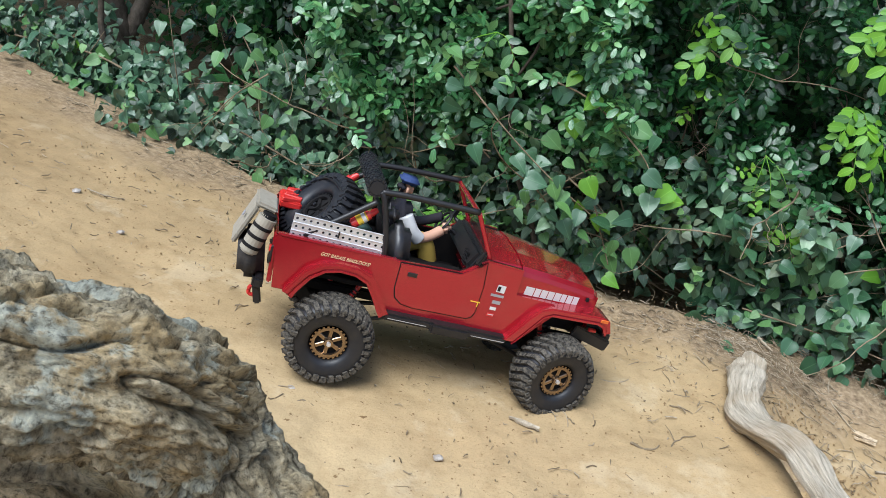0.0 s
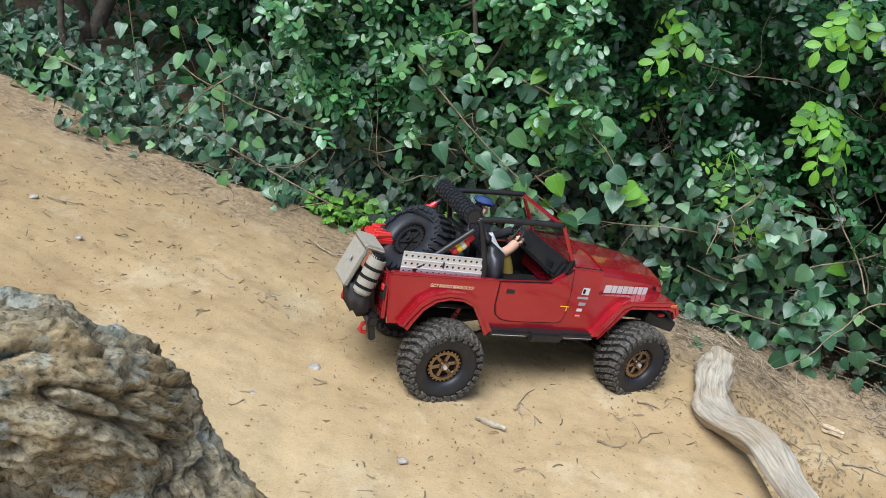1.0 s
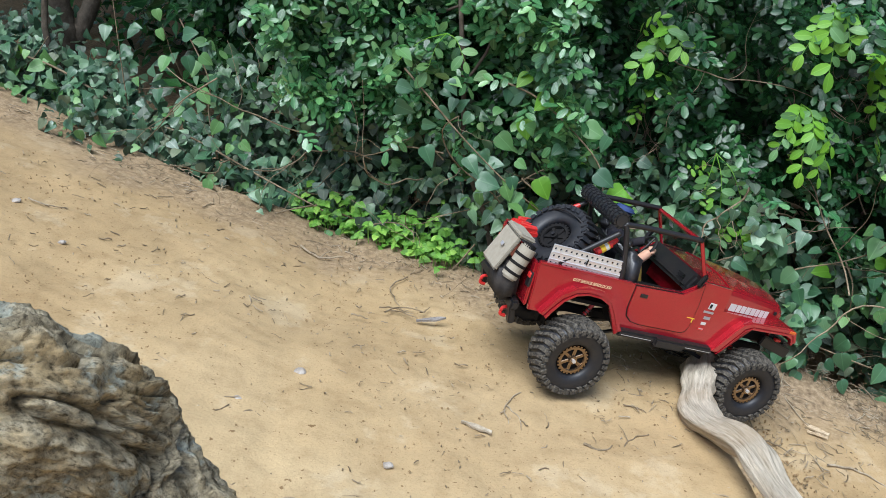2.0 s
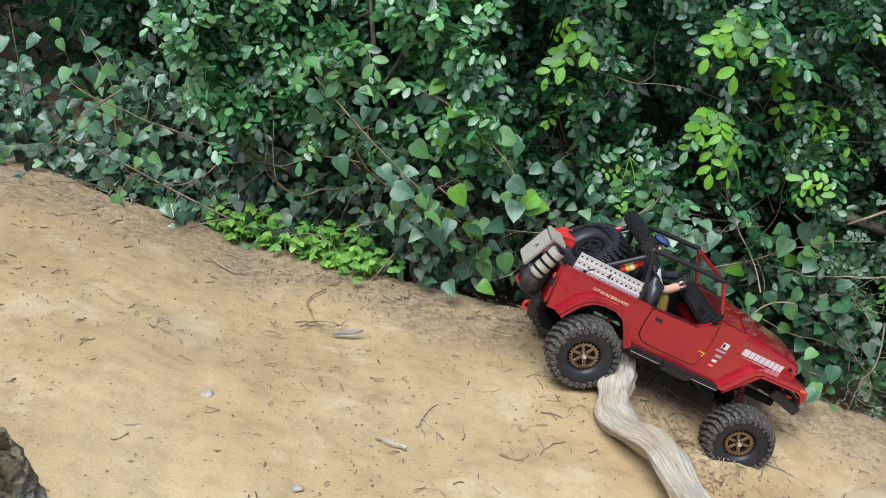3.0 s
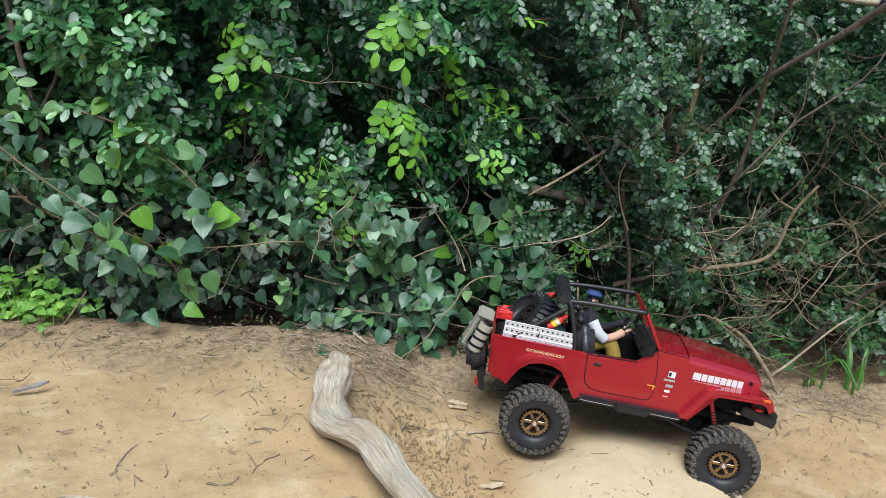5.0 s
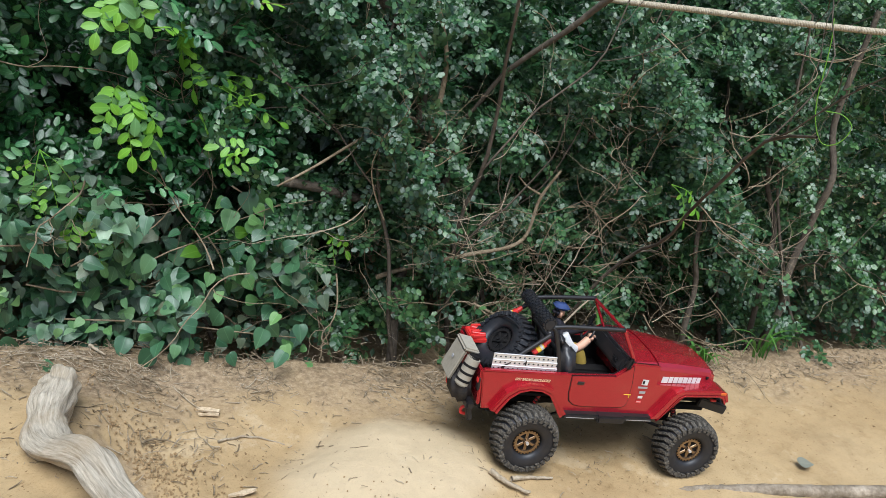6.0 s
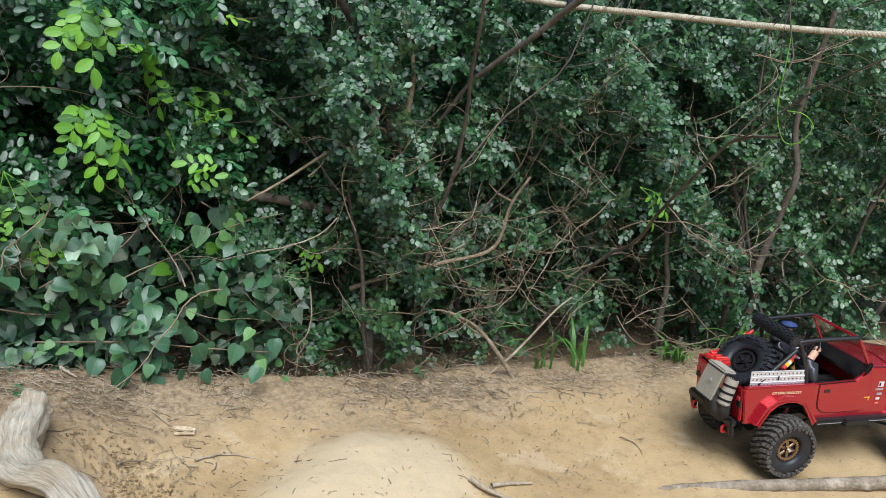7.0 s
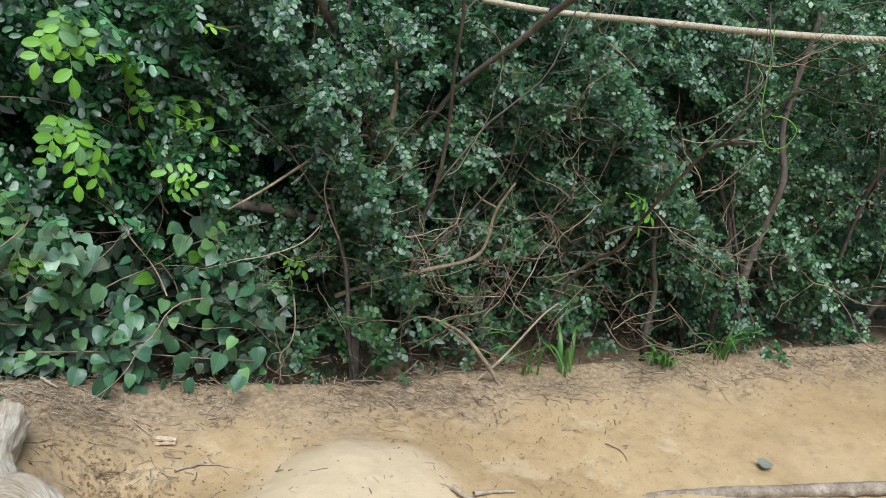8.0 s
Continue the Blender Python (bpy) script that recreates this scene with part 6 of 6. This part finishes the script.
def car_chassis():
    for s in (-1, 1):
        part("frame_rail", rbox((0.46, 0.010, 0.014), Matrix.Translation((0.155, 0.034 * s, 0.082)), 0.002), MATT, car)
        part("link", rod((0.015, 0.045 * s, 0.035), (0.120, 0.032 * s, 0.066), 0.003), BLACK, car)
        part("link", rod((0.312, 0.045 * s, 0.035), (0.195, 0.032 * s, 0.066), 0.003), BLACK, car)
        for x, xt in ((0.004, 0.034), (0.322, 0.298)):
            sh = part("shock", rod((x, 0.056 * s, 0.044), (xt, 0.052 * s, 0.112), 0.0034, 10), RED, car, "red anodised shock")
            a, b = Vector((x, 0.056 * s, 0.044)), Vector((xt, 0.052 * s, 0.112))
            part("spring", merged(*[rod(a + (b - a) * (0.2 + 0.075 * k) - (b - a) * 0.012, a + (b - a) * (0.2 + 0.075 * k) + (b - a) * 0.012, 0.0056, 12) for k in range(8)]), BLACK, sh)
    part("skid_plate", rbox((0.10, 0.07, 0.010), Matrix.Translation((0.158, 0, 0.072)), 0.002), MATT, car)
    part("front_bumper", merged(rbox((0.016, 0.13, 0.018), Matrix.Translation((0.402, 0, 0.106)), 0.002),
                                *[rbox((0.060, 0.012, 0.018), pose(0.376, 0.068 * s, 0.106, 0, 12, 6 * s), 0.002) for s in (-1, 1)],
                                rbox((0.05, 0.09, 0.016), Matrix.Translation((0.375, 0, 0.104)), 0.002)), BLACK, car)
    part("winch_hook", rbox((0.012, 0.006, 0.005), Matrix.Translation((0.372, -0.074, 0.120)), 0.001, 1), RED, car)
    part("rear_bumper", merged(rbox((0.014, 0.150, 0.016), Matrix.Translation((-0.106, 0, 0.082)), 0.003),
                               *[rbox((0.010, 0.012, 0.034), pose(-0.104, 0.066 * s, 0.068, 0, -16), 0.002) for s in (-1, 1)]), BLACK, car)
    for s in (-1, 1):
        part("shackle", bent([(-0.104, 0.052 * s, 0.070), (-0.112, 0.052 * s, 0.066), (-0.112, 0.052 * s, 0.056), (-0.104, 0.052 * s, 0.054)], 0.0028, 8), RED, car)
    axles = []
    for x in (0.0, 0.329):
        ax = part("axle", merged(rod((0, -0.078, 0), (0, 0.078, 0), 0.0065, 12), rbox((0.034, 0.03, 0.034), Matrix.Translation((0, 0.01, 0)), 0.009, 3)), MATT, car)
        ax.location = (x, 0, 0.037)
        axles.append((ax, x))
    part("drive_shaft", rod((0.012, 0.008, 0.04), (0.14, 0.004, 0.066), 0.0032), BLACK, car)
    part("drive_shaft", rod((0.305, 0.008, 0.04), (0.18, 0.004, 0.066), 0.0032), BLACK, car)
    return axles


AXLES = car_chassis()

CAR = [  # seconds, place of the body's foot under the rear axle, yaw, nose up, lean
    (0.0, -0.181, 1.018, 0.580, 10.4, -18.4, 0.1),
    (0.5, -0.109, 1.035, 0.565, 13.7, -16.0, 3.0),
    (1.0, 0.008, 1.070, 0.513, 18.9, -14.1, 1.3),
    (1.2, 0.058, 1.091, 0.501, 18.5, -12.6, 0.7),
    (1.75, 0.175, 1.120, 0.499, 15.0, -17.0, 1.5),
    (2.3, 0.305, 1.147, 0.480, 9.0, -24.5, 2.8),
    (2.5, 0.356, 1.160, 0.463, 6.4, -28.4, 3.3),
    (3.0, 0.427, 1.217, 0.445, -6.0, -27.3, 0.0),
    (3.5, 0.532, 1.225, 0.434, -15.5, -27.8, -8.0),
    (4.0, 0.605, 1.164, 0.352, -15.0, -17.2, -9.0),
    (4.5, 0.684, 1.136, 0.320, -21.0, -12.0, -7.5),
    (5.0, 0.862, 1.086, 0.270, -33.0, -10.5, -11.0),
    (5.2, 0.930, 1.050, 0.248, -34.5, -11.2, -10.5),
    (5.75, 1.115, 0.940, 0.233, -30.0, -10.5, -4.0),
    (6.3, 1.335, 0.815, 0.169, -26.0, -9.2, 2.2),
    (6.5, 1.440, 0.754, 0.153, -26.7, -8.9, 1.2),
    (7.0, 1.690, 0.584, 0.120, -28.5, -5.0, -5.0),
    (7.5, 1.930, 0.425, 0.100, -26.5, -4.5, -4.0),
    (8.0, 2.190, 0.250, 0.085, -28.0, -4.0, -3.0),
]
# seconds, height of the near hubs behind and before, steering
HUBS = [(0.0, 0.036, 0.047, 10), (0.5, 0.038, 0.044, 8), (1.0, 0.036, 0.049, 6), (1.2, 0.035, 0.049, 3), (2.5, 0.029, 0.029, -5), (3.0, 0.045, 0.017, -6), (3.5, 0.051, 0.012, -4),
        (4.0, 0.007, 0.038, -2), (4.5, 0.000, 0.038, -4), (5.0, 0.028, 0.023, -6), (6.5, 0.041, 0.036, 2), (8.0, 0.037, 0.039, 0)]


def motions():
    walk(car, [(t, pose(x, y, z, lean, -nose, yaw)) for t, x, y, z, yaw, nose, lean in CAR])
    c, h = np.array(CAR), np.array(HUBS)
    times = np.round(np.arange(0, 8.01, 0.1), 1)
    place = np.stack([np.interp(times, c[:, 0], c[:, k]) for k in (1, 2, 3)], 1)
    rolled = np.degrees(np.r_[0, np.cumsum(np.linalg.norm(np.diff(place, axis=0), axis=1))] / 0.061)
    hub = {0.0: np.interp(times, h[:, 0], h[:, 1]), 0.329: np.interp(times, h[:, 0], h[:, 2])}
    steer = np.interp(times, h[:, 0], h[:, 3])
    for w, x, side in WHEELS:
        z = hub[x] if side < 0 else 0.076 - hub[x]
        walk(w, [(t, pose(x, 0.093 * side, zz, 0, 0, st if x else 0) @ pose(0, 0, 0, 0, a)) for t, zz, st, a in zip(times, z, steer, rolled)])
    for ax, x in AXLES:
        walk(ax, [(t, pose(x, 0, 0.038, math.degrees(math.atan2(0.038 - zz, 0.093)))) for t, zz in zip(times[::5], hub[x][::5])])


motions()
